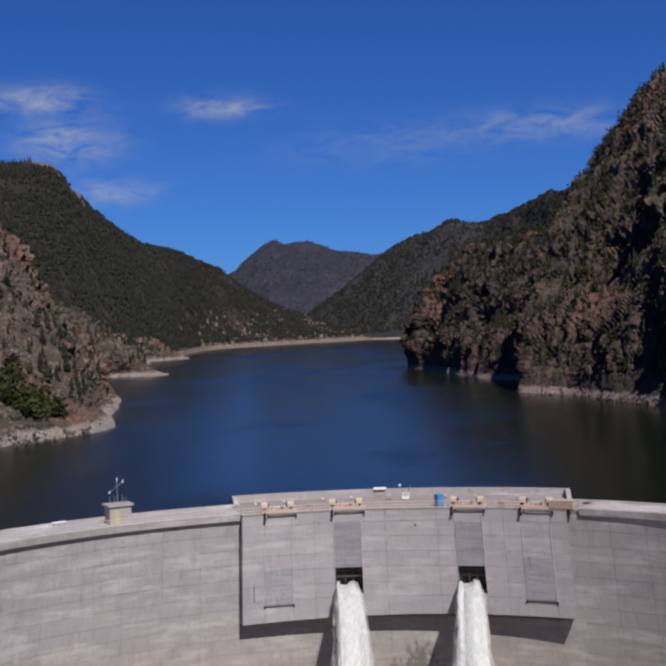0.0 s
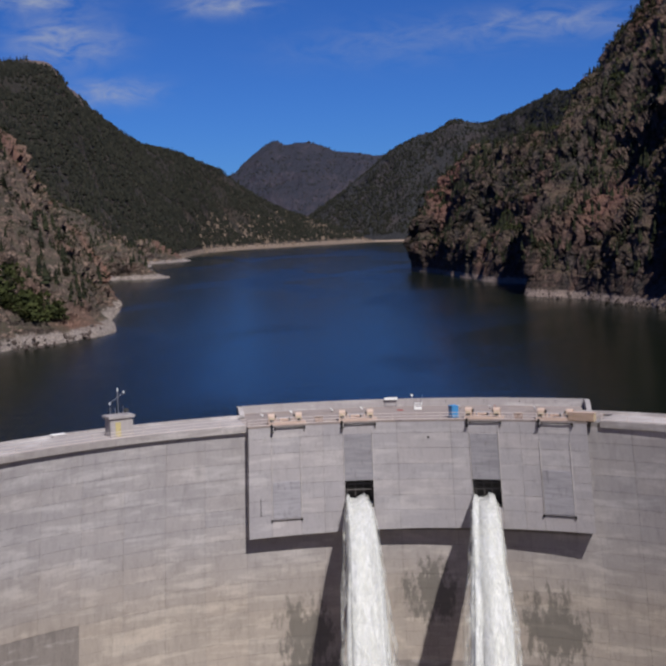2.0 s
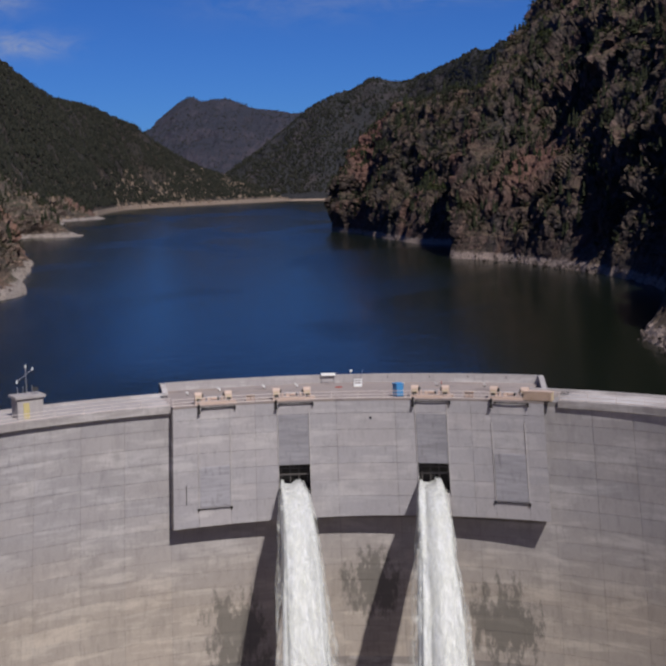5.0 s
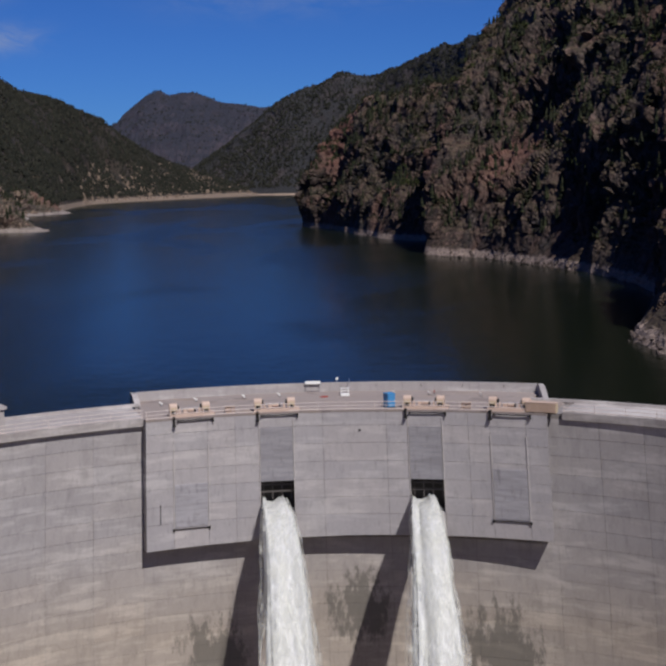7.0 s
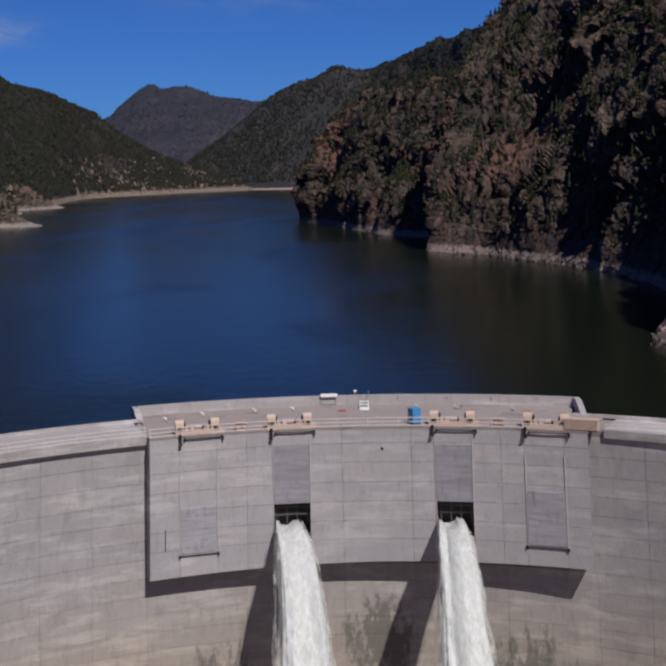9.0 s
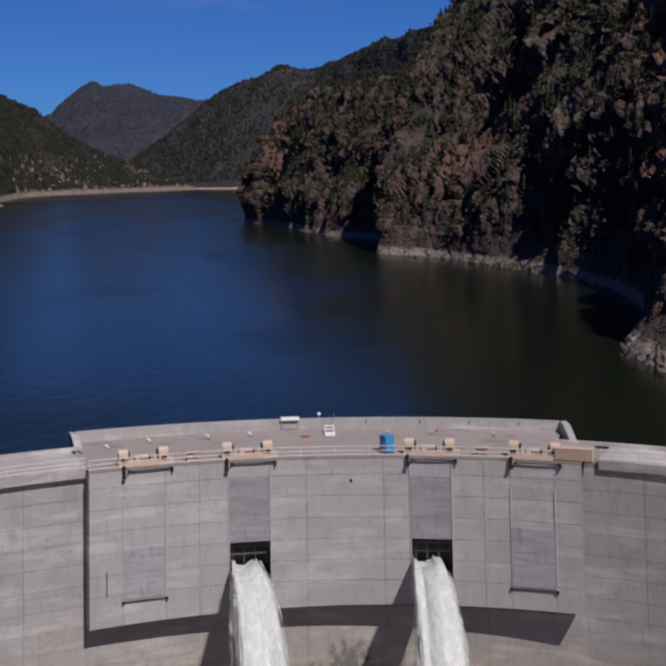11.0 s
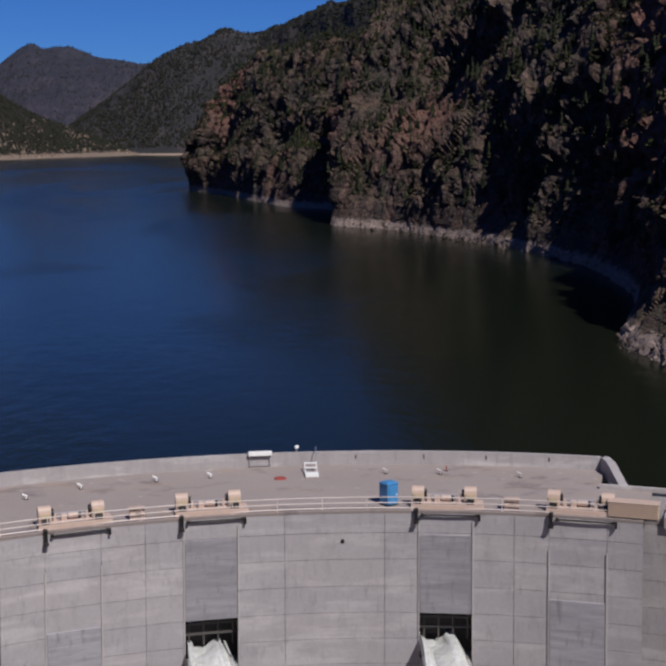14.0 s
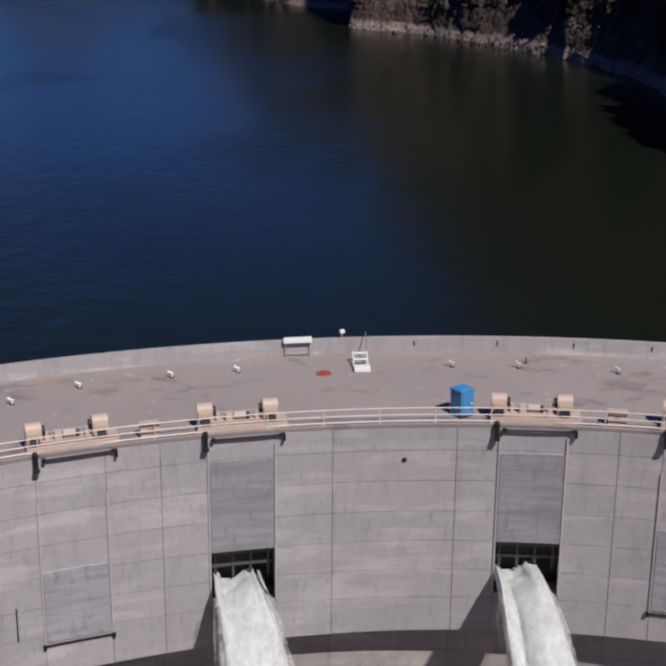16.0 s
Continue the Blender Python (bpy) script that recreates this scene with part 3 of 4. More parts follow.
def roughen_bank(p):
    n = upward(p)
    q = p.copy()
    hgt = np.clip((p[..., 2:3] + 14) / 12, 0.25, 1)
    q += n * fbm(p / 45.0, 4, 61)[..., None] * 7 * hgt
    warp = np.stack([fbm(p / 12.0, 3, 70 + k) for k in range(3)], -1)
    rocky = np.clip(0.6 + 1.7 * fbm(p / 38.0, 3, 77), 0.12, 1)
    step = 9.0 * blocks(p + warp * 3, (12.0, 12.0, 5.0), 15, 0.7) + 5.5 * blocks(p + warp * 2, (6.0, 6.0, 2.6), 19, 0.3)
    step += 2.6 * blocks(p + warp, (3.0, 3.0, 1.5), 23, 1.0)
    q += n * (step * rocky)[..., None] * hgt
    q += n * fbm(p / 2.4, 3, 25)[..., None] * 0.5
    return q


BANK = roughen_bank(BANK)
terrain("bank_left", BANK, M_BANK, "reddish rock ledges and rubble slope with scrub along the shore")

# wooded mountain behind the left bank
H_SHORE = [(-330, 500), (-400, 800), (-415, 960), (-420, 1050), (-425, 1130), (-435, 1230), (-445, 1350), (-450, 1480), (-500, 1750), (-530, 2020), (-490, 2200), (-420, 2330), (-330, 2440), (-262, 2530)]
H_CREST = [(-659, 1200, 237), (-685, 1450, 276), (-636, 1500, 277), (-628, 1530, 268), (-629, 1600, 241), (-631, 1720, 215), (-630, 1850, 194), (-630, 2000, 183), (-615, 2180, 173), (-608, 2360, 161), (-599, 2460, 144), (-560, 2560, 100), (-478, 2640, 54), (-331, 2720, 0)]
HILL = loft(H_SHORE, H_CREST, [(0, 0), (0.03, 0.02), (0.2, 0.13), (0.45, 0.38), (0.72, 0.7), (0.93, 0.95), (1, 1), (1.12, 0.97), (1.4, 0.8)], 460, 150)
HN = upward(HILL)
HV = np.clip(np.linspace(0, 1, 150)[None] / 0.75, 0, 1) ** 2
HILL = HILL + HN * (fbm(HILL / 210.0, 5, 81) * 30 * (1 - 0.75 * HV) + fbm(HILL / 34.0, 4, 85) * 7 * (1 - 0.5 * HV))[..., None] * np.clip((HILL[..., 2:3] + 12) / 60, 0.05, 1)
terrain("mountain_left", HILL, M_HILL, "pine-covered mountain slope with a bare rock brow behind the reservoir")

# far ridge on the right and the far mountain closing the valley
F_SHORE = [(-430, 2660), (-335, 2600), (-285, 2550), (-225, 2505), (-150, 2470), (-80, 2440), (0, 2380), (80, 2280), (150, 2160), (220, 2020), (290, 1880)]
F_CREST = [(-524, 2900, 28), (-412, 2900, 108), (-318, 2900, 184), (-245, 2880, 222), (-168, 2860, 248), (-125, 2840, 265), (-52, 2800, 259), (19, 2700, 272), (76, 2600, 289), (135, 2450, 291), (204, 2300, 303)]
RIDGE = loft(F_SHORE, F_CREST, [(0, 0), (0.05, 0.02), (0.3, 0.25), (0.6, 0.62), (0.9, 0.95), (1, 1), (1.5, 0.95), (2.4, 0.8)], 300, 120)
RN = upward(RIDGE)
RV = np.clip(np.linspace(0, 1, 120)[None] / 0.72, 0, 1) ** 3
RIDGE = RIDGE + RN * (fbm(RIDGE / 190.0, 5, 91) * 20 * (1 - 0.7 * RV) + fbm(RIDGE / 40.0, 4, 95) * 9)[..., None] * np.clip((RIDGE[..., 2:3] + 12) / 60, 0.05, 1)
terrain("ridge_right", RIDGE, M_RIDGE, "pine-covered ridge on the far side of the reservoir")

M_CREST = [(-1300, 3500, 200), (-1023, 3500, 142), (-888, 3500, 165), (-833, 3500, 195), (-779, 3500, 235), (-698, 3500, 283), (-659, 3500, 271), (-594, 3500, 277), (-504, 3500, 248), (-402, 3500, 226), (-300, 3500, 200), (-100, 3500, 169)]
M_SHORE = [(-1300, 2500), (-1100, 2560), (-950, 2600), (-850, 2620), (-750, 2640), (-660, 2650), (-600, 2660), (-520, 2670), (-440, 2680), (-350, 2680), (-250, 2690), (0, 2700)]
PEAK = loft(M_SHORE, M_CREST, [(0, 0), (0.05, 0.02), (0.3, 0.2), (0.6, 0.55), (0.85, 0.88), (1, 1), (1.3, 0.9), (1.7, 0.7)], 300, 130)
PN = upward(PEAK)
PEAK = PEAK + PN * ((fbm(PEAK / 190.0, 6, 101, 0.6, True) - 0.2) * 52 + fbm(PEAK / 45.0, 4, 105) * 8)[..., None] * np.clip((PEAK[..., 2:3] + 12) / 90, 0.05, 1) * 1.25 * np.clip(1.15 - PEAK[..., 2:3] / 330, 0.3, 1)
terrain("mountain_far", PEAK, M_FAR, "rocky mountain with painted blue haze closing the end of the valley")


# unseen canyon walls added downstream: close the place behind the camera, cut sky fill
C_SHORE = [(135, -70), (150, -180), (165, -330), (120, -500), (10, -570), (-105, -500), (-140, -330), (-110, -180), (-100, -70)]
C_CREST = [(300, -70, 130), (330, -180, 150), (340, -330, 170), (250, -640, 180), (10, -740, 170), (-220, -640, 180), (-320, -330, 170), (-290, -180, 150), (-270, -70, 130)]
CANYON = loft(C_SHORE, C_CREST, [(0, 0), (0.1, 0.2), (0.4, 0.5), (0.7, 0.8), (1, 1), (1.4, 1.0)], 150, 40, -142.0)
CANYON = CANYON + upward(CANYON) * fbm(CANYON / 70.0, 4, 111)[..., None] * 12
terrain("canyon_downstream", CANYON, M_CLIFF, "unseen steep rock canyon walls added below the dam to cut the sky light")


# ---- the dam ----
dam = empty("dam", Matrix.Identity(4), "pale grey concrete arch dam with a spillway block", "dam")
A0, A1, B0, B1 = -75.0, 75.0, -22.1, 21.3           # ends of the arch and of the spillway block
Z_BAND, Z_BLOCK = -2.35, -19.8
WING_L, WING_R = 1.55, 1.8                            # how far the side crests stand back from the block's face
zs = [-1.6, -10, -20, -30, -40, -50, -65, -80, -100, -140]
wall_profile = [(main_r(z) + 0.06, z) for z in zs] + [(90, -140), (86, -60), (82, -20), (80.5, -1.6)]
part("wall", arc_slab(bmesh.new(), A0, A1, wall_profile, 1.5), M_JOINT, dam)
for a0, a1, back, inset in ((A0, B0, 82.0, WING_L), (B1 + 1.2, A1, 80.0, WING_R)):
    prof = [(face_r(DECK_Z) + inset, DECK_Z), (face_r(Z_BAND) + inset, Z_BAND), (main_r(Z_BAND) + 0.4, Z_BAND), (main_r(Z_BAND) + 0.4, -2.4), (back, -2.4), (back, DECK_Z)]
    part("crest", arc_slab(bmesh.new(), a0, a1, prof), M_PARA, dam, "pale concrete crest roadway")
GATES = ((-9.9, -6.2), (6.25, 9.95))


def under(deg, z):
    """The height of a point of the block: its lower edge dips towards the left-hand end."""
    return z + (0.026 * deg if deg < 0 else 0.012 * deg) if abs(z - Z_BLOCK) < 0.1 else z


def block_piece(a0, a1, z0, z1):
    prof = [(face_r(z0) + 0.05, z0), (face_r(z1) + 0.05, z1), (main_r(z1) + 0.5, z1), (main_r(z0) + 0.5, z0)]
    bm = arc_slab(bmesh.new(), a0, a1, prof)
    for v in bm.verts:
        deg, r = math.degrees(math.atan2(v.co.x, v.co.y - AXIS_Y)), math.hypot(v.co.x, v.co.y - AXIS_Y)
        z = under(deg, v.co.z)
        v.co = polar(deg, r + LEAN * (z - v.co.z), z)
    return bm


for a0, a1 in ((B0, -9.9), (-6.2, 6.25), (9.95, B1)):
    bm = block_piece(a0, a1, -1.5, Z_BLOCK)
    if a1 == B1:                                    # the right-hand end turns back behind the face
        for v in bm.verts:
            ang, rad = math.degrees(math.atan2(v.co.x, v.co.y - AXIS_Y)), math.hypot(v.co.x, v.co.y - AXIS_Y)
            if abs(ang - a1) < 0.02 and rad > face_r(v.co.z) + 0.6:
                v.co = polar(a1 - 1.7, rad, v.co.z)
    part("spillway_block", bm, M_JOINT, dam)
for a0, a1 in GATES:
    part("spillway_block", block_piece(a0, a1, -1.5, -11.25), M_JOINT, dam)
    # The shallow opening gets a near-black backing, painted as the shade of its depth.
    part("opening_back", arc_slab(bmesh.new(), a0, a1, [(main_r(-11) + 0.02, -11.2), (main_r(-16) + 0.02, -16.2), (main_r(-16) + 0.4, -16.2), (main_r(-11) + 0.4, -11.2)]), M_DARK, dam, "near-black sheet painting in the shade of the deep spillway opening")
    part("spillway_block", block_piece(a0, a1, -16.0, Z_BLOCK), M_JOINT, dam)
    for k in range(4):
        a = a0 + 0.35 + (a1 - a0 - 0.7) * k / 3
        part("grille_bar", rod(bmesh.new(), polar(a, face_r(-11) + 1.0, -11.2), polar(a, face_r(-14) + 1.0, -14.2), 0.1, 6), M_GRILLE, dam)
    for z in (-11.9, -12.9):
        bm = bmesh.new()
        arc_slab(bm, a0, a1, [(face_r(z) + 0.9, z), (face_r(z) + 1.1, z), (face_r(z) + 1.1, z - 0.22), (face_r(z) + 0.9, z - 0.22)])
        part("grille_bar", bm, M_GRILLE, dam)
# deck over the block, with its parapet
P0, P1 = -21.4, 18.0
part("deck", arc_slab(bmesh.new(), B0, B1, [(face_r(DECK_Z) + 0.02, DECK_Z), (face_r(-1.52) + 0.02, -1.52), (74.0, -1.8), (80.0, -2.4), (80.0, DECK_Z)]), M_DECK, dam, "stained brown-grey concrete deck")
part("deck", arc_slab(bmesh.new(), P0, P1, [(80.0, DECK_Z), (80.0, -2.4), (86.0, -2.4), (86.0, DECK_Z)]), M_DECK, dam)
parapet = part("parapet", arc_slab(bmesh.new(), P0, P1, [(86.0, 0.02), (86.0, -2.4), (86.4, -2.4), (86.4, 0.02)]), M_PARA, dam)
for a, r0, flare in ((P0, 81.8, -0.1), (P1, 80.2, 1.5)):
    bm = bmesh.new()
    w = 0.28
    vs = [polar(a + da + flare * (86.4 - r) / 6, r, z) for da in (-w, w) for r, z in ((r0, DECK_Z - 0.4), (86.4, DECK_Z - 0.4), (86.4, 0.02), (84.4, 0.02), (r0, -1.1))]
    vv = [bm.verts.new(v) for v in vs]
    bm.faces.new(vv[:5])
    bm.faces.new(vv[5:][::-1])
    for k in range(5):
        bm.faces.new((vv[k], vv[5 + k], vv[5 + (k + 1) % 5], vv[(k + 1) % 5]))
    bmesh.ops.recalc_face_normals(bm, faces=bm.faces[:])
    part("end_wall", bm, M_PARA, dam)
# low kerbs along the back of the side crests
for a0, a1, back in ((A0, P0, 82.0), (P1, A1, 80.0)):
    part("kerb", arc_slab(bmesh.new(), a0, a1, [(back - 0.35, -0.85), (back - 0.35, DECK_Z), (back, DECK_Z), (back, -0.85)]), M_PARA, dam)


def jet(name, a_mid, width, seed, aim):
    """A sheet of falling white water that leaves the opening level and widens as it breaks up."""
    nu, nv = 46, 150
    speed, g = 9.3, 9.81
    t = np.linspace(-0.12, 4.6, nv)
    out = np.where(t > 0, speed * t, speed * t)
    z = -13.5 - 0.5 * g * np.clip(t, 0, None) ** 2
    half_w = width * 0.5 + 0.68 * np.clip(t, 0, None)
    half_d = 0.5 + 0.75 * np.clip(t, 0, None)
    ang = np.linspace(0, 2 * np.pi, nu, endpoint=False)
    c, s = np.cos(ang), np.sin(ang)
    ex = 0.45
    cx, sx = np.sign(c) * np.abs(c) ** ex, np.sign(s) * np.abs(s) ** ex
    a = radians(aim)
    ahead = np.array((-math.sin(a), -math.cos(a), 0.0))
    side = np.array((math.cos(a), -math.sin(a), 0.0))
    start = np.array(polar(a_mid, face_r(-14) + 0.4, 0))
    pts = np.empty((nv, nu, 3))
    for k in range(nv):
        vel = np.array((speed, g * max(t[k], 0)))
        vel = vel / np.linalg.norm(vel)
        thick = ahead * vel[1] + np.array((0, 0, vel[0]))
        base = start + ahead * out[k] + np.array((0, 0, z[k] - 0.6))
        crown = np.interp(c, (-1, -0.85, -0.3, 0.3, 0.55, 1), (0.3, 0.0, 1.5, 0.1, 0.4, 1.9)) + 0.25 * np.sin(c * 17 + seed)
        base = base - np.array((0, 0, 1.0)) * (crown * np.clip(sx, 0, 1) * math.exp(-max(t[k], 0) / 0.45))[:, None]
        pts[k] = base + side * (cx * half_w[k])[:, None] + thick[None] * (sx * half_d[k])[:, None]
    flow = np.stack([np.repeat(t[:, None] * 1.1, nu, 1), np.repeat(cx[None] * 3.2, nv, 0), np.repeat(sx[None] * 1.5, nv, 0)], -1) + seed * 7.1
    centre = pts.mean(1, keepdims=True)
    dirs = (pts - centre) / np.linalg.norm(pts - centre, axis=-1, keepdims=True)
    rough = np.clip(t, 0.7, 3)[:, None, None] ** 0.7
    pts += dirs * rough * (fbm(flow * (0.8, 1, 1), 4, seed)[..., None] * 0.5 + fbm(flow * (4, 3, 3), 3, seed + 5)[..., None] * 0.1 + fbm(flow * (0.25, 2.6, 1.5), 3, seed + 11)[..., None] * 0.4)
    idx = np.arange(nv * nu).reshape(nv, nu)
    nxt = np.roll(idx, -1, 1)
    faces = np.stack([idx[:-1], nxt[:-1], nxt[1:], idx[1:]], -1).reshape(-1, 4)
    ob = new(name, fast_mesh(name, pts.reshape(-1, 3), faces, M_JET, True))
    shell = centre + (pts - centre) * (1.06 + 0.1 * np.clip(t, 0, 2.5))[:, None, None] + dirs * fbm(flow * (2, 2, 2), 3, seed + 9)[..., None] * 0.5 * rough
    veil = new("spray", fast_mesh("spray", shell[12:].reshape(-1, 3), faces[: (nv - 13) * nu], M_SPRAY, True))
    veil.parent = ob
    return tagged(ob, "white jet of spillway water falling clear of the dam", "water jet", "spillway jets", "stuff")


jet("water_jet", -8.25, 3.3, 3, -10.5)
jet("water_jet", 7.6, 3.3, 8, -3.6)

# ---- things on the crest ----
def hoist(a0, a1, r=72.3):
    """A gate hoist: base plate, two gear housings, motor, line shaft, and the black hanger arms at the deck's edge."""
    mid = (a0 + a1) / 2
    half = radians(a1 - a0) / 2 * r
    m = spot_on(mid, r)
    h = empty("gate_hoist", m, "cream-painted steel gate hoist on the edge of the deck", "hoist", "gate hoists along the deck")
    part("base_plate", box(bmesh.new(), (2 * half + 1.7, 1.7, 0.42), (0.25, -0.15, 0.21), 0, 0.03), M_CREAM, h)
    for s in (-1, 1):
        bm = bmesh.new()
        box(bm, (1.05, 1.0, 0.95), (s * half, 0.1, 0.85), 0, 0.05)
        bmesh.ops.create_cone(bm, cap_ends=True, segments=14, radius1=0.5, radius2=0.5, depth=1.05, matrix=Matrix.Translation((s * half, 0.1, 1.27)) @ Matrix.Rotation(math.pi / 2, 4, "Y"))
        hs = part("housing", bm, M_CREAM, h)
        part("flange", rod(bmesh.new(), (s * half - s * 0.53, 0.1, 1.15), (s * half - s * 0.75, 0.1, 1.15), 0.34, 12), M_BLACK, hs, "dark drum flange")
    part("motor", rod(bmesh.new(), (-0.25, 0.15, 0.75), (0.55, 0.15, 0.75), 0.27, 12), M_CREAM, h)
    part("gearbox", box(bmesh.new(), (0.5, 0.55, 0.6), (-0.6, 0.1, 0.7), 0, 0.04), M_CREAM, h)
    part("brake", rod(bmesh.new(), (0.62, 0.15, 0.72), (0.8, 0.15, 0.72), 0.3, 12), M_BLACK, h)
    part("shaft", rod(bmesh.new(), (-half, 0.1, 1.0), (half, 0.1, 1.0), 0.07, 8), M_GATE, h)
    for x in (-1.35, 1.3):
        part("bearing", box(bmesh.new(), (0.24, 0.3, 0.65), (x, 0.1, 0.72), 0, 0.03), M_CREAM, h)
    for s in (-1, 1):
        part("cable_drum", rod(bmesh.new(), (s * half - 0.3, -0.62, 0.62), (s * half + 0.3, -0.62, 0.62), 0.24, 12), M_BLACK, h, "dark cable drum")
        part("cover_plate", box(bmesh.new(), (0.8, 0.06, 0.5), (s * half, -0.43, 0.95), 0, 0.02), M_TAN, h)
    edge = RADIUS + 0.2 - r
    bm = bmesh.new()
    box(bm, (0.34, 0.5, 0.34), (-half - 0.12, edge - 0.05, 0.05), 0, 0.04)
    box(bm, (0.3, 0.26, 1.0), (-half - 0.12, edge - 0.12, -0.55), 0, 0.04)
    box(bm, (0.42, 0.3, 0.3), (-half - 0.12, edge - 0.12, -1.0), 0, 0.06)
    part("hanger_arm", bm, M_BLACK, h, "black hanger arm")
    bm = bmesh.new()
    rod(bm, (-half + 0.45, edge - 0.06, -0.36), (half + 0.55, edge - 0.06, -0.36), 0.075, 8)
    box(bm, (0.26, 0.3, 0.22), (-half + 0.4, edge - 0.06, -0.36), 0, 0.03)
    part("cross_bar", bm, M_BLACK, h, "black cross bar below the deck edge")
    bm = bmesh.new()
    box(bm, (0.4, 0.24, 0.2), (half + 0.62, edge - 0.06, -0.34), 0, 0.03)
    box(bm, (0.2, 0.22, 0.5), (half + 0.75, edge - 0.06, -0.56), 0, 0.03)
    part("hanger_arm", bm, M_BLACK, h)
    return h


for a0, a1 in ((-18.95, -15.5), (-9.9, -6.35), (6.2, 9.75), (15.35, 18.9)):
    hoist(a0, a1)


def control_box(a, r=71.9):
    c = empty("control_box", spot_on(a, r), "small cream metal control box on the deck", "control box", "control boxes")
    part("body", box(bmesh.new(), (1.25, 0.6, 0.85), (0, 0, 0.5), 0, 0.03), M_CREAM, c)
    part("lid", box(bmesh.new(), (1.35, 0.72, 0.09), (0, 0, 0.97), 0, 0.02), M_CREAM, c)
    part("plinth", box(bmesh.new(), (1.1, 0.5, 0.1), (0, 0, 0.04)), M_DARK, c)
    part("handle", rod(bmesh.new(), (-0.15, -0.33, 0.6), (0.15, -0.33, 0.6), 0.03, 6), M_BLACK, c)


control_box(-12.95)
control_box(12.55)


def long_cabinet(a, r):
    c = empty("cabinet", spot_on(a, r), "long ribbed tan metal cabinet beside the railing", "cabinet")
    part("body", box(bmesh.new(), (4.1, 1.1, 1.25), (0, 0, 0.72), 0, 0.04), M_TAN, c)
    part("lid", box(bmesh.new(), (4.25, 1.25, 0.1), (0, 0, 1.4), 0, 0.03), M_CREAM, c)
    for k in range(9):
        part("rib", box(bmesh.new(), (4.0, 0.05, 0.05), (0, -0.57, 0.22 + 0.13 * k)), M_CREAM, c)
    part("plinth", box(bmesh.new(), (3.9, 0.95, 0.1), (0, 0, 0.05)), M_DARK, c)


long_cabinet(20.6, 71.75)


def toilet(a, r):
    t = empty("portable_toilet", spot_on(a, r) @ Matrix.Rotation(radians(38), 4, "Z") @ Matrix.Diagonal((1.05, 1.05, 0.88, 1)), "bright blue plastic portable toilet standing on the deck", "portable toilet")
    part("cabin", box(bmesh.new(), (1.12, 1.12, 2.05), (0, 0, 1.12), 0, 0.05), M_BLUE, t)
    bm = bmesh.new()
    box(bm, (1.2, 1.2, 0.16), (0, 0, 2.2), 0, 0.06)
    box(bm, (0.8, 0.8, 0.12), (0, 0, 2.3), 0, 0.05)
    part("roof", bm, M_BLUE, t)
    d = part("door", box(bmesh.new(), (0.78, 0.05, 1.8), (0, -0.585, 1.08), 0, 0.02), M_BLUE, t)
    part("latch", box(bmesh.new(), (0.08, 0.05, 0.16), (0.3, -0.63, 1.1)), M_WHITE, d)
    part("skid", box(bmesh.new(), (1.2, 1.2, 0.12), (0, 0, 0.06)), M_DARK, t)


toilet(4.2, 72.8)

# railing along the downstream edge
rail = empty("railing", spot_on(0, RADIUS + 0.35), "pale pipe railing with three rails along the deck edge", "railing")
inv = rail.matrix_world.inverted()
post_me = None
RUNS = ((-58.0, B0, WING_L + 0.35), (B0, B1, 0.35), (B1 + 1.2, 58.0, WING_R + 0.35))
for lo, hi, inset in RUNS:
    n = max(2, round((hi - lo) / 3.2))
    for k in range(n + 1):
        if post_me is None:
            bm = bmesh.new()
            rod(bm, (0, 0, 0), (0, 0, 1.09), 0.045, 6)
            box(bm, (0.16, 0.16, 0.03), (0, 0, 0.015))
            p = part("post", bm, M_RAIL, rail)
            post_me = p.data
        else:
            p = new("post", post_me)
            p.parent = rail
        p.matrix_basis = inv @ spot_on(lo + 0.15 + (hi - lo - 0.3) * k / n, face_r(DECK_Z) + inset)
    for h, rad in ((0.12, 0.06), (0.58, 0.042), (1.07, 0.042)):
        ring = [(face_r(DECK_Z) + inset + rad * math.cos(q), DECK_Z + h + rad * math.sin(q)) for q in (0.4, 1.2, 2.0, 2.9, 3.7, 4.5, 5.3, 6.1)]
        o = part("rail", arc_slab(bmesh.new(), lo, hi, ring, 1.0), M_RAIL, rail)
        o.matrix_basis = inv


def bench_box(a, r, length, z, label):
    b = empty("white_box", spot_on(a, r, z), label, "box")
    part("panel", box(bmesh.new(), (length, 0.35, 0.42), (0, 0, 1.4), 0, 0.03), M_WHITE, b)
    for s in (-1, 1):
        part("leg", box(bmesh.new(), (0.06, 0.08, 1.25), (s * (length / 2 - 0.15), 0, 0.62)), M_GATE, b)
    part("brace", rod(bmesh.new(), (-length / 2 + 0.15, 0, 0.35), (length / 2 - 0.15, 0, 0.35), 0.03, 6), M_GATE, b)


bench_box(-4.0, 85.75, 2.25, DECK_Z, "long white metal box on legs against the parapet")
w = empty("cover_slab", spot_on(-43.2, 81.6), "flat white cover slab on the crest", "cover")
part("slab", box(bmesh.new(), (2.3, 0.9, 0.18), (0, 0, 0.43), 0, 0.03), M_WHITE, w)
part("plinth", box(bmesh.new(), (1.9, 0.7, 0.36), (0, 0, 0.18)), M_PARA, w)


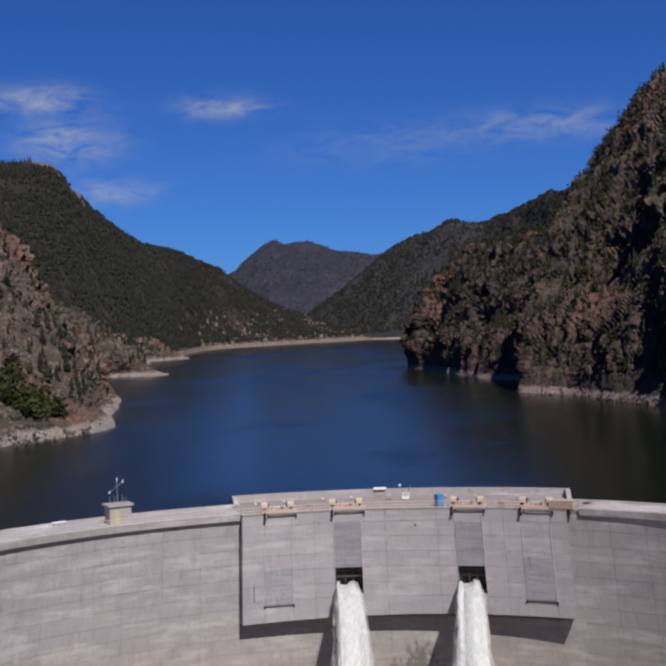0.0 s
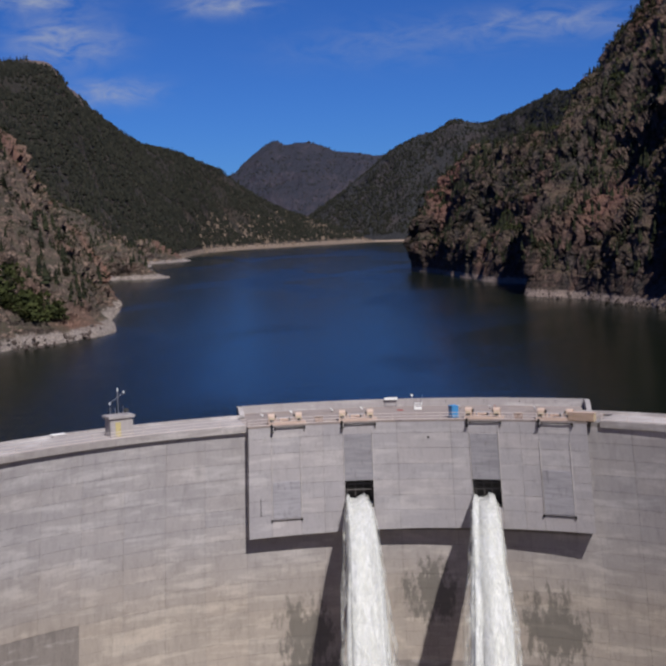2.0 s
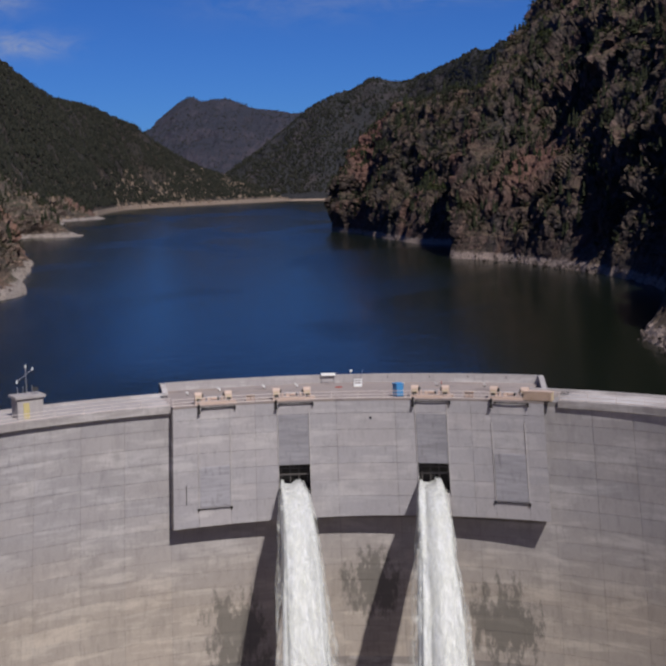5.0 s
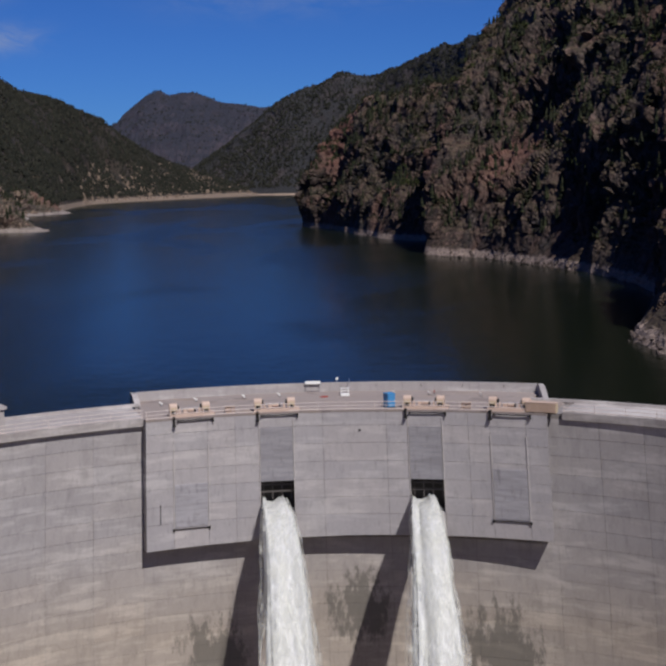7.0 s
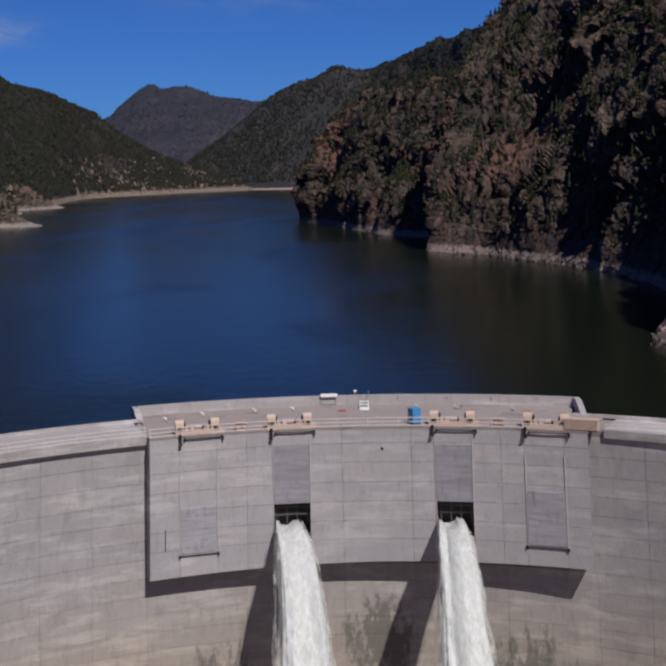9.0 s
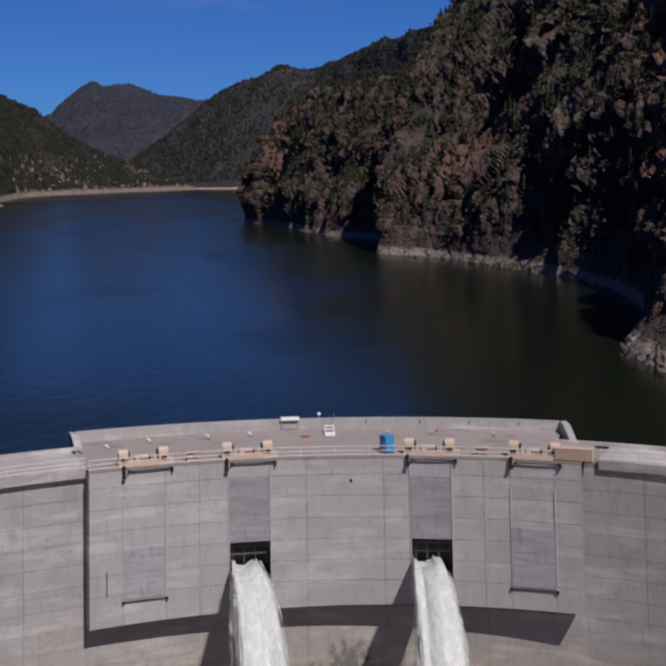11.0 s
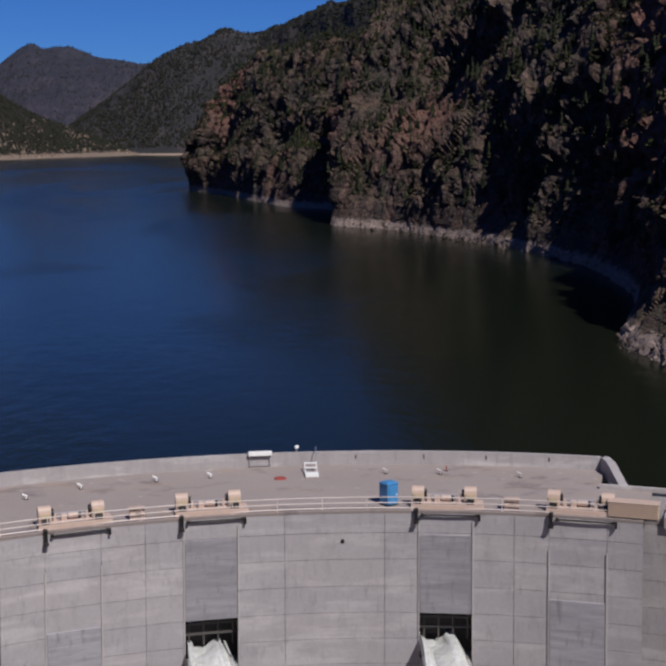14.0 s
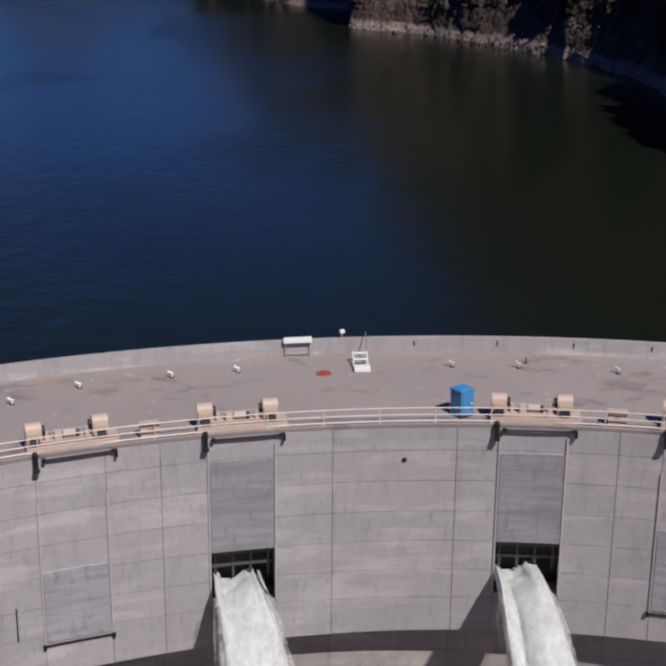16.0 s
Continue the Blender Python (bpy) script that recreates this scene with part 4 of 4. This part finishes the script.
def stile(a, r):
    s = empty("steps", spot_on(a, r), "white metal steps with handrails leading up to the parapet", "steps")
    for x in (-0.55, 0.55):
        part("stringer", rod(bmesh.new(), (x, -0.6, 0.05), (x, 1.6, 0.85), 0.05, 6), M_WHITE, s)
    for k in range(3):
        part("tread", box(bmesh.new(), (1.1, 0.32, 0.06), (0, -0.1 + 0.75 * k, 0.28 + 0.26 * k), 0, 0.01), M_WHITE, s)
    part("landing", box(bmesh.new(), (1.25, 0.8, 0.35), (0.05, -0.55, 0.2), 0, 0.04), M_WHITE, s)
    part("rail", rod(bmesh.new(), (0.55, 1.55, 0.8), (0.6, 3.3, 1.9), 0.04, 6), M_ALU, s)


stile(-0.8, 82.5)

lamp = empty("floodlight", spot_on(-1.65, 86.2, 0.02), "small white floodlight on the parapet", "floodlight")
part("stand", rod(bmesh.new(), (0, 0, 0), (0, 0, 0.45), 0.05, 8), M_ALU, lamp)
part("head", box(bmesh.new(), (0.38, 0.28, 0.3), (0.04, -0.03, 0.55), 0.3, 0.05), M_WHITE, lamp)
cover = part("hatch_cover", bmesh.new(), M_RED)
bm = bmesh.new()
bmesh.ops.create_cone(bm, cap_ends=True, segments=24, radius1=0.62, radius2=0.56, depth=0.07)
box(bm, (0.3, 0.06, 0.06), (0, 0, 0.05))
bm.to_mesh(cover.data)
bm.free()
cover.matrix_world = spot_on(-2.85, 81.6, DECK_Z + 0.037)
tagged(cover, "round dull red hatch cover lying on the deck", "cover")


def lamp_post(a, r, kind):
    p = empty("bollard", spot_on(a, r), "short bent pale pipe vent on the deck" if kind else "short pale pipe vent with a dark foot", "vent pipe", "vent pipes along the deck")
    part("pipe", rod(bmesh.new(), (0, 0, 0), (0.05, 0, 0.36), 0.075, 8), M_WHITE if kind else M_GUIDE, p)
    part("cowl", rod(bmesh.new(), (0.12, -0.05, 0.3), (-0.3, 0.1, 0.5), 0.085, 8), M_WHITE if kind else M_GUIDE, p)
    part("foot", box(bmesh.new(), (0.34, 0.34, 0.06), (0, 0, 0.03), 0, 0.01), M_BLACK, p)


for a, r, kk in ((-15.65, 82.6, 1), (-19.2, 81.0, 1), (-10.85, 82.9, 1), (-7.35, 82.9, 1), (4.1, 82.6, 0), (7.65, 82.5, 0), (12.85, 82.1, 0)):
    lamp_post(a, r, kk)
mk = empty("marker", spot_on(8.05, 83.7), "small red marker post on the deck", "marker")
part("post", rod(bmesh.new(), (0, 0, 0), (0, 0, 0.5), 0.06, 8), M_RED, mk)
part("foot", box(bmesh.new(), (0.25, 0.25, 0.05), (0, 0, 0.025)), M_BLACK, mk)
for a in (2.2, 6.6, 10.6, 14.6):
    drain = part("scupper", box(bmesh.new(), (0.08, 0.1, 0.34), (0, 0, 0)), M_BLACK, parapet)
    drain.matrix_basis = spot_on(a, 85.97, -0.45)


# gauge house on the crest
gh = empty("gauge_house", spot_on(-37.4, 75.9), "small concrete gauge house with a flat roof on the crest", "hut")
bm = bmesh.new()
box(bm, (3.7, 2.6, 2.9), (0, 0, 1.45), 0, 0.03)
part("body", bm, M_PARA, gh)
part("roof", box(bmesh.new(), (4.3, 3.2, 0.4), (0, 0, 3.05), 0, 0.03), M_PARA, gh)
d = part("door", box(bmesh.new(), (0.85, 0.08, 2.2), (-0.6, -1.33, 1.15), 0, 0.01), M_YELLOW, gh, "faded yellow metal door")
part("knob", box(bmesh.new(), (0.08, 0.06, 0.08), (-0.3, -1.4, 1.1)), M_BLACK, d)
ms = part("mast", rod(bmesh.new(), (0.0, 0, 3.2), (0.0, 0, 7.2), 0.06, 8), M_ALU, gh)
part("cross_arm", rod(bmesh.new(), (-1.3, 0, 5.2), (0.9, 0, 6.6), 0.04, 6), M_ALU, ms)
for x, z in ((-1.35, 5.15), (0.0, 7.2), (0.95, 6.75)):
    part("sensor", rod(bmesh.new(), (x, 0, z - 0.22), (x + 0.06, 0, z + 0.22), 0.13, 8, 0.08), M_WHITE, ms, "white weather sensor")
for x in (-1.2, -0.4, 0.9):
    part("stanchion", rod(bmesh.new(), (x, 0.3, 3.2), (x, 0.3, 4.4), 0.04, 6), M_ALU, gh)
part("solar_panel", box(bmesh.new(), (0.8, 0.06, 0.6), (1.2, -0.2, 3.9), 0, 0.01, radians(-40)), M_BLACK, gh, "dark solar panel")

# ---- gates on the block's face ----
def face_plate(a0, a1, z0, z1, thick, gap=0.0):
    """A curved plate that stands proud of the block's face."""
    return arc_slab(bmesh.new(), a0, a1, [(face_r(z0) + 0.05 - thick, z0), (face_r(z1) + 0.05 - thick, z1), (face_r(z1) + 0.05 + gap, z1), (face_r(z0) + 0.05 + gap, z0)])


for a0, a1, z0, z1 in ((-9.8, -6.3, -3.45, -11.25), (6.35, 9.85, -3.6, -11.25), (-19.05, -15.55, -10.85, -17.1), (15.2, 18.85, -9.4, -16.7)):
    g = part("gate_leaf", face_plate(a0, a1, z0, z1, 0.13), M_GATE if abs(a0) < 10 else M_GATE_DRY, dam, "flat grey steel spillway gate")
    n = 5
    for k in range(1, n):
        z = z0 + (z1 - z0) * k / n
        part("gate_seam", arc_slab(bmesh.new(), a0 + 0.05, a1 - 0.05, [(face_r(z) - 0.09, z + 0.03), (face_r(z) - 0.09, z - 0.03), (face_r(z) - 0.06, z - 0.03), (face_r(z) - 0.06, z + 0.03)]), M_GATE, g)
for a, z0, z1 in ((-9.9, -2.2, -16.0), (-6.2, -2.2, -16.0), (6.25, -2.2, -16.0), (9.95, -2.2, -16.0), (-19.15, -5.0, -17.3), (-15.45, -5.0, -17.3), (15.1, -4.6, -16.9), (18.95, -4.6, -16.9)):
    part("gate_guide", face_plate(a - 0.045, a + 0.045, z0, z1, 0.15), M_GUIDE, dam, "pale steel gate guide")
for a0, a1, z in ((-19.2, -15.4, -17.35), (15.0, 19.0, -16.95)):
    bm = face_plate(a0, a1, z, z - 0.09, 0.2)
    part("sill_bar", bm, M_BLACK, dam, "black sill bar below a closed gate")
    for a in (a0, a1):
        part("sill_bracket", face_plate(a - 0.09, a + 0.09, z + 0.1, z - 0.3, 0.26), M_BLACK, dam)
for a, z0, z1 in ((-20.6, -13.5, -16.5), (1.0, -4.0, -4.3), (29.0, -12.0, -16.0)):
    if a < 25:
        part("stain_pipe", face_plate(a - 0.035 - (0.08 if z0 > -5 else 0), a + 0.035 + (0.08 if z0 > -5 else 0), z0, z1, 0.13), M_BLACK, dam)


# ---- concrete panels: lifts between the joints ----
def panel(a0, a1, z0, z1, rfun, mat, proud=0.05, gap=0.025):
    r = RADIUS
    da = math.degrees(gap / r)
    a0, a1, z0, z1 = a0 + da, a1 - da, z0 - gap, z1 + gap
    n = max(2, math.ceil((a1 - a0) / 1.2))
    v, f = [], []
    for k in range(n + 1):
        a = a0 + (a1 - a0) * k / n
        for z, d in ((z0 + 0.0, 0.06), (z0, 0.0), (z1, 0.0), (z1, 0.06)):
            low = under(a, z) if rfun is face_r else z
            v.append(polar(a, rfun(low) + d, low))
    for k in range(n):
        p, q = 4 * k, 4 * k + 4
        for j in range(3):
            f.append((p + j, p + j + 1, q + j + 1, q + j))
    f.append((0, 3, 2, 1))
    m = 4 * n
    f.append((m, m + 1, m + 2, m + 3))
    return mesh_from("panel", v, f, mat)


BLOCK_COLS = [B0, -19.15, -15.45, -12.5, -9.9, -6.2, -3.0, 3.9, 6.25, 9.95, 12.75, 15.1, 18.95, B1]
BLOCK_ROWS = [-1.54, -3.4, -5.95, -8.6, -11.25, -13.9, -16.5, -19.8]
for a0, a1 in zip(BLOCK_COLS, BLOCK_COLS[1:]):
    for z0, z1 in zip(BLOCK_ROWS, BLOCK_ROWS[1:]):
        if (a0, a1) in GATES and -16.5 < (z0 + z1) / 2 < -11.25:
            continue
        o = new("panel", panel(a0, a1, z0, z1, face_r, M_BLOCK))
        o.parent = dam
for a0, a1 in GATES:
    o = new("panel", panel(a0, a1, -16.0, -16.5, face_r, M_BLOCK))
    o.parent = dam
MAIN_COLS = [-63, -53, -47.8, -42.7, -37.4, -32.2, -27.3, -22.1, -12.5, -3.0, 3.9, 12.75, 21.3, 26.2, 30.8, 36, 41, 51]
MAIN_ROWS = [-2.3 - 2.62 * k for k in range(17)]
for a0, a1 in zip(MAIN_COLS, MAIN_COLS[1:]):
    for z0, z1 in zip(MAIN_ROWS, MAIN_ROWS[1:]):
        if a0 >= B0 - 0.1 and a1 <= B1 + 0.1 and z0 > -18.2:
            continue
        if abs((a0 + a1) / 2) > 45 and z0 < -30:
            continue
        o = new("panel", panel(a0 - (1.2 if a0 == B1 and z0 > -19 else 0), a1, z0, z1, main_r, M_MAIN))
        o.parent = dam

# ---- trees, scrub and boulders ----
rng = np.random.default_rng(5)


def conifer_template(seed, tiers, sides):
    """A ragged spire of drooping tiers, one unit high: verts and triangles."""
    g = np.random.default_rng(seed)
    v, f = [], []
    for k in range(tiers):
        z0 = 0.08 + 0.78 * k / tiers
        z1 = min(1.0, z0 + 1.35 / tiers)
        rad = 0.2 * (1 - 0.82 * k / tiers)
        base = len(v)
        v.append((g.normal(0, 0.012), g.normal(0, 0.012), z1))
        turn = g.uniform(0, 6.3)
        for s in range(sides):
            a = turn + 2 * math.pi * s / sides
            rr = rad * g.uniform(0.55, 1.3)
            v.append((rr * math.cos(a), rr * math.sin(a), z0 - g.uniform(0.0, 0.07)))
        for s in range(sides):
            f.append((base, base + 1 + s, base + 1 + (s + 1) % sides))
        f.append((base + 1, base + 1 + sides // 2, base + 1 + sides - 1))
    return np.array(v), np.array(f)


def clump_template(seed, blobs, sub=1):
    """A loose crown: small leaf tufts scattered in an uneven egg."""
    g = np.random.default_rng(seed)
    v, f = [], []
    for k in range(blobs):
        c = g.normal(0, 1, 3)
        c = c / np.linalg.norm(c) * g.uniform(0.25, 1.0) ** 0.5 * (0.42, 0.42, 0.4) + (0, 0, 0.52)
        for j in range(3):
            base = len(v)
            o = c + g.normal(0, 0.07, 3)
            n = g.normal(0, 1, (4, 3)) * 0.085
            v += [o + n[0], o + n[1], o + n[2], o + n[3]]
            f += [(base, base + 1, base + 2), (base, base + 2, base + 3)]
    return np.array(v), np.array(f)


def juniper_template(seed):
    """A low rounded tree for far slopes, one unit high."""
    g = np.random.default_rng(seed)
    v = [(g.normal(0, 0.08), g.normal(0, 0.08), 1.0)]
    for z, rad in ((0.68, 0.26), (0.2, 0.36)):
        for k in range(5):
            a = 2 * math.pi * (k + g.uniform(-0.3, 0.3)) / 5
            r = rad * g.uniform(0.7, 1.25)
            v.append((r * math.cos(a), r * math.sin(a), z + g.uniform(-0.12, 0.12)))
    f = []
    for k in range(5):
        i, j = 1 + k, 1 + (k + 1) % 5
        f += [(0, i, j), (i, i + 5, j + 5), (i, j + 5, j)]
    return np.array(v), np.array(f)


def scatter(places, heights, templates, widths=1.0, seed=0):
    """All copies of the templates at the places, as one pair of arrays."""
    g = np.random.default_rng(seed)
    pick = g.integers(0, len(templates), len(places))
    turn = g.uniform(0, 2 * np.pi, len(places))
    wide = g.uniform(0.75, 1.3, len(places)) * widths
    vs, fs, n = [], [], 0
    for k, (tv, tf) in enumerate(templates):
        idx = np.nonzero(pick == k)[0]
        if not len(idx):
            continue
        c, s = np.cos(turn[idx])[:, None], np.sin(turn[idx])[:, None]
        h, w = heights[idx][:, None], (heights[idx] * wide[idx])[:, None]
        x = (tv[None, :, 0] * c - tv[None, :, 1] * s) * w + places[idx, 0:1]
        y = (tv[None, :, 0] * s + tv[None, :, 1] * c) * w + places[idx, 1:2]
        z = tv[None, :, 2] * h + places[idx, 2:3]
        vs.append(np.stack([x, y, z], -1).reshape(-1, 3))
        fs.append((tf[None] + (n + np.arange(len(idx)) * len(tv))[:, None, None]).reshape(-1, 3))
        n += len(idx) * len(tv)
    return np.concatenate(vs), np.concatenate(fs)


def pick_places(pts, count, seed, low=-4.0, steep=0.25, patch=40.0, bias=0.0, high=1e9, limit=None):
    """Random places on a hillside: above the shore band, off the steepest faces, gathered in patches."""
    g = np.random.default_rng(seed)
    p = pts.reshape(-1, 3)
    n = upward(pts)[..., 2].reshape(-1)
    cell = np.linalg.norm(np.cross(np.gradient(pts, axis=0), np.gradient(pts, axis=1)), axis=-1).reshape(-1)
    w = cell * np.clip((n - steep) * 3, 0, 1) * (p[:, 2] > low) * (p[:, 2] < high)
    w = w * np.clip(0.5 + bias + 1.8 * fbm(p / patch, 3, seed), 0, 1)
    if limit is not None:
        w = w * limit(p)
    idx = g.choice(len(p), size=count, p=w / w.sum())
    out = p[idx].copy()
    out[:, :2] += g.normal(0, 0.6, (count, 2))
    return out


def woods(name, pts, count, hmin, hmax, templates, mat, label, seed, **kw):
    where = pick_places(pts, count, seed, **kw)
    g = np.random.default_rng(seed + 1)
    h = g.uniform(hmin, hmax, count) * g.uniform(0.75, 1.1, count)
    where[:, 2] -= 0.05 * h
    v, f = scatter(where, h, templates, 1.0, seed)
    return tagged(new(name, fast_mesh(name, v, f, mat)), label, "trees", "", "stuff")


SPIRES = [conifer_template(k, 5, 7) for k in range(6)]
SMALL = [conifer_template(20 + k, 3, 5) for k in range(5)]
TUFTS = [clump_template(40 + k, 7) for k in range(5)]
JUNIPERS = [juniper_template(60 + k) for k in range(6)]

def off_brow(p):
    """Leaves the broken brow of the mountain bare."""
    d = np.minimum(np.linalg.norm(p - (-634, 1508, 270), axis=1) / 26, np.minimum(np.linalg.norm(p - (-629, 1590, 244), axis=1) / 22, np.linalg.norm(p - (-630, 1680, 222), axis=1) / 16))
    return np.clip(d - 0.7, 0, 1)


def on_bank(p):
    """The stretch of the bank above the reservoir."""
    return (p[:, 1] > 150) * (p[:, 1] < 1450) * 1.0


woods("pine_woods", HILL, 26000, 4, 7.5, JUNIPERS, M_PINE_FAR, "dense dark juniper and pine woods on the mountain slope", 11, low=0, steep=0.05, patch=45, bias=0.45, limit=off_brow)
woods("pine_woods", HILL, 5000, 6, 10, SMALL, M_PINE_FAR, "dark spires of pines above the other woods", 20, low=2, steep=0.05, patch=60, bias=0.2, limit=off_brow)
woods("pine_woods", RIDGE, 19000, 4, 7, JUNIPERS, M_PINE_FAR, "dark pine woods on the far ridge", 12, low=4, steep=0.05, patch=80, bias=0.5)
woods("pine_woods", PEAK, 6000, 3, 5.5, JUNIPERS, M_PINE_FAR, "sparse pine woods on the far mountain", 13, low=10, steep=0.05, patch=60, bias=0.3)
woods("pine_woods", CLIFF, 5200, 4, 9.0, SPIRES, M_PINE, "scattered pines on the cliff ledges", 14, low=2, steep=0.15, patch=35, bias=0.0)
woods("scrub", CLIFF, 10000, 1.8, 4.6, TUFTS, M_SCRUB, "dry scrub on the cliff ledges", 15, low=-2, steep=0.4, patch=34, bias=-0.25)
woods("scrub", CLIFF, 5000, 3.0, 6.5, TUFTS, M_PINE, "dark juniper bushes on the cliff slopes", 22, low=0, steep=0.3, patch=40, bias=-0.15)
woods("bright_scrub", CLIFF, 1800, 3, 6, TUFTS, M_LEAF, "olive green oak scrub on the cliff", 16, low=20, steep=0.2, patch=45, bias=-0.15)
woods("pine_woods", BANK, 3600, 4, 10, SPIRES, M_PINE, "scattered pines on the left bank", 17, low=-1, steep=0.25, patch=50, bias=0.1, limit=on_bank)
woods("scrub", BANK, 7500, 1.6, 3.6, TUFTS, M_SCRUB, "grey-green scrub on the rubble slope", 18, low=-4, steep=0.25, patch=30, bias=0.15, limit=on_bank)
woods("scrub", BANK, 3500, 2.6, 5.5, TUFTS, M_PINE, "dark juniper bushes on the left bank", 23, low=-3, steep=0.25, patch=35, bias=0.1, limit=on_bank)
woods("bright_scrub", BANK, 130, 5, 9, TUFTS, M_LEAF, "fresh green cottonwood thicket near the shore", 19, low=-4, steep=0.1, patch=30, bias=0.2, high=25, limit=lambda p: (np.abs(p[:, 1] - 262) < 11) * (p[:, 0] > -184) * 1.0)


def rock_template(seed):
    """An angular knob of rock, one unit high."""
    g = np.random.default_rng(seed)
    v, f = juniper_template(seed)
    v = v * (1.5, 1.5, 0.9) + g.normal(0, 0.08, v.shape)
    v[-5:, 2] -= 0.5
    return v, f


KNOBS = [rock_template(90 + k) for k in range(6)]
woods("rock_outcrops", HILL, 420, 2.0, 6.5, KNOBS, M_TAN_ROCK, "tan rock knobs breaking through the lowest woods", 24, low=-8, steep=0.0, patch=60, bias=0.0, high=62, limit=lambda p: (p[:, 1] > 1950) * 1.0)
woods("rock_outcrops", BANK, 120, 2, 5, KNOBS, M_TAN_ROCK, "tan rock knobs on the bluff above the shore", 25, low=-8, steep=0.0, patch=60, bias=0.1, high=26, limit=lambda p: (p[:, 1] > 850) * (p[:, 1] < 1500) * 1.0)


def single_conifer(seed):
    """One nearer pine with its trunk, built to be copied."""
    g = np.random.default_rng(seed)
    t = empty("pine_tree", Matrix.Identity(4), "dark green pine rooted on a rocky ledge", "tree", "pines on the ledges")
    part("trunk", rod(bmesh.new(), (0, 0, -0.8), (0.05, 0, 9.2), 0.22, 7, 0.04), M_BARK, t)
    v, f = [], []
    for k in range(9):
        z = 1.2 + 7.6 * k / 9
        reach = 1.9 * (1 - k / 9.5) + 0.25
        n = 9
        turn = g.uniform(0, 6)
        for s in range(n):
            a = turn + 2 * math.pi * s / n + g.normal(0, 0.15)
            r = reach * g.uniform(0.6, 1.2)
            d, side = np.array((math.cos(a), math.sin(a), 0)), np.array((-math.sin(a), math.cos(a), 0))
            base = len(v)
            tip = d * r + (0, 0, z - 0.35 * r)
            mid = d * r * 0.55 + (0, 0, z - 0.05)
            wd = 0.32 * r + 0.12
            v += [np.array((0, 0, z + 0.3)), mid + side * wd, tip, mid - side * wd, mid + (0, 0, -0.35)]
            f += [(base, base + 1, base + 2), (base, base + 2, base + 3), (base, base + 4, base + 1), (base + 1, base + 4, base + 2), (base + 2, base + 4, base + 3)]
    base = len(v)
    c = new("crown", fast_mesh("crown", np.array(v), np.array(f), M_PINE))
    c.parent = t
    return t


models = [single_conifer(70 + k) for k in range(3)]
near = pick_places(CLIFF, 60, 31, low=0, steep=0.3, patch=30, bias=0.2, limit=lambda p: (p[:, 1] > 90) * (p[:, 1] < 520) * (p[:, 2] < 110) * 1.0)
near2 = pick_places(BANK, 30, 33, low=-2, steep=0.3, patch=40, bias=0.3, limit=lambda p: (p[:, 1] > 190) * (p[:, 1] < 520) * (p[:, 2] < 60) * 1.0)
for k, p in enumerate(np.concatenate([near, near2])):
    s = float(rng.uniform(0.6, 1.15))
    m = Matrix.Translation(p.tolist()) @ Matrix.Rotation(float(rng.uniform(0, 6.3)), 4, "Z")
    if k < 3:
        models[k].matrix_basis = m
        models[k].scale = (s, s, s)
    else:
        o = copy_thing(models[k % 3], m)
        o.scale = (s, s, s)


def boulder_mesh(seed):
    g = np.random.default_rng(seed)
    bm = bmesh.new()
    bmesh.ops.create_icosphere(bm, subdivisions=2, radius=0.5)
    q = np.array([tuple(v.co) for v in bm.verts])
    cut = [(g.normal(0, 1, 3), g.uniform(0.14, 0.34)) for _ in range(11)]
    for n, d in cut:
        n = n / np.linalg.norm(n)
        over = np.clip(q @ n - d, 0, None)
        q = q - over[:, None] * n
    q *= g.uniform(0.7, 1.25, 3)
    for v, c in zip(bm.verts, q):
        v.co = c.tolist()
    me = bpy.data.meshes.new("boulder")
    bm.to_mesh(me)
    bm.free()
    me.materials.append(M_ROCK)
    return me


stones = [boulder_mesh(k) for k in range(6)]
spots = []
g = np.random.default_rng(77)
for line, count, spread, size in ((((64, 84), (60, 100), (60, 128), (73, 150), (83, 200)), 165, 5.0, 1.5), (((76, 320), (64, 360), (44, 414)), 70, 4.0, 2.2), (((40, 416), (17, 455)), 14, 2.5, 3.2), (((-163, 206), (-152, 242), (-144, 284)), 60, 4.0, 2.6), (((2, 588), (-46, 765), (-73, 858)), 40, 4.0, 2.6)):
    pts = smooth_line([(*p, 0) for p in line], g.uniform(0, 1, count))
    for p in pts:
        off = g.normal(0, spread, 2) * 0.6
        sgn = 1 if line[0][0] > -100 else -1
        inland = abs(g.normal(0, spread))
        spots.append(((p[0] + sgn * (inland + 0.8), p[1] + off[1], WATER_Z + 0.1 + inland * 0.42 + g.uniform(-0.3, 0.4)), size * g.uniform(0.35, 1.25)))
for k, (p, s) in enumerate(spots):
    o = new("boulder", stones[k % 6])
    o.matrix_world = Matrix.Translation(p) @ Euler(tuple(g.uniform(0, 6.3, 3))).to_matrix().to_4x4() @ Matrix.Diagonal((s, s, s * 0.8, 1))
    tagged(o, "pale angular boulder lying at the waterline", "boulder", "boulders along the shore")
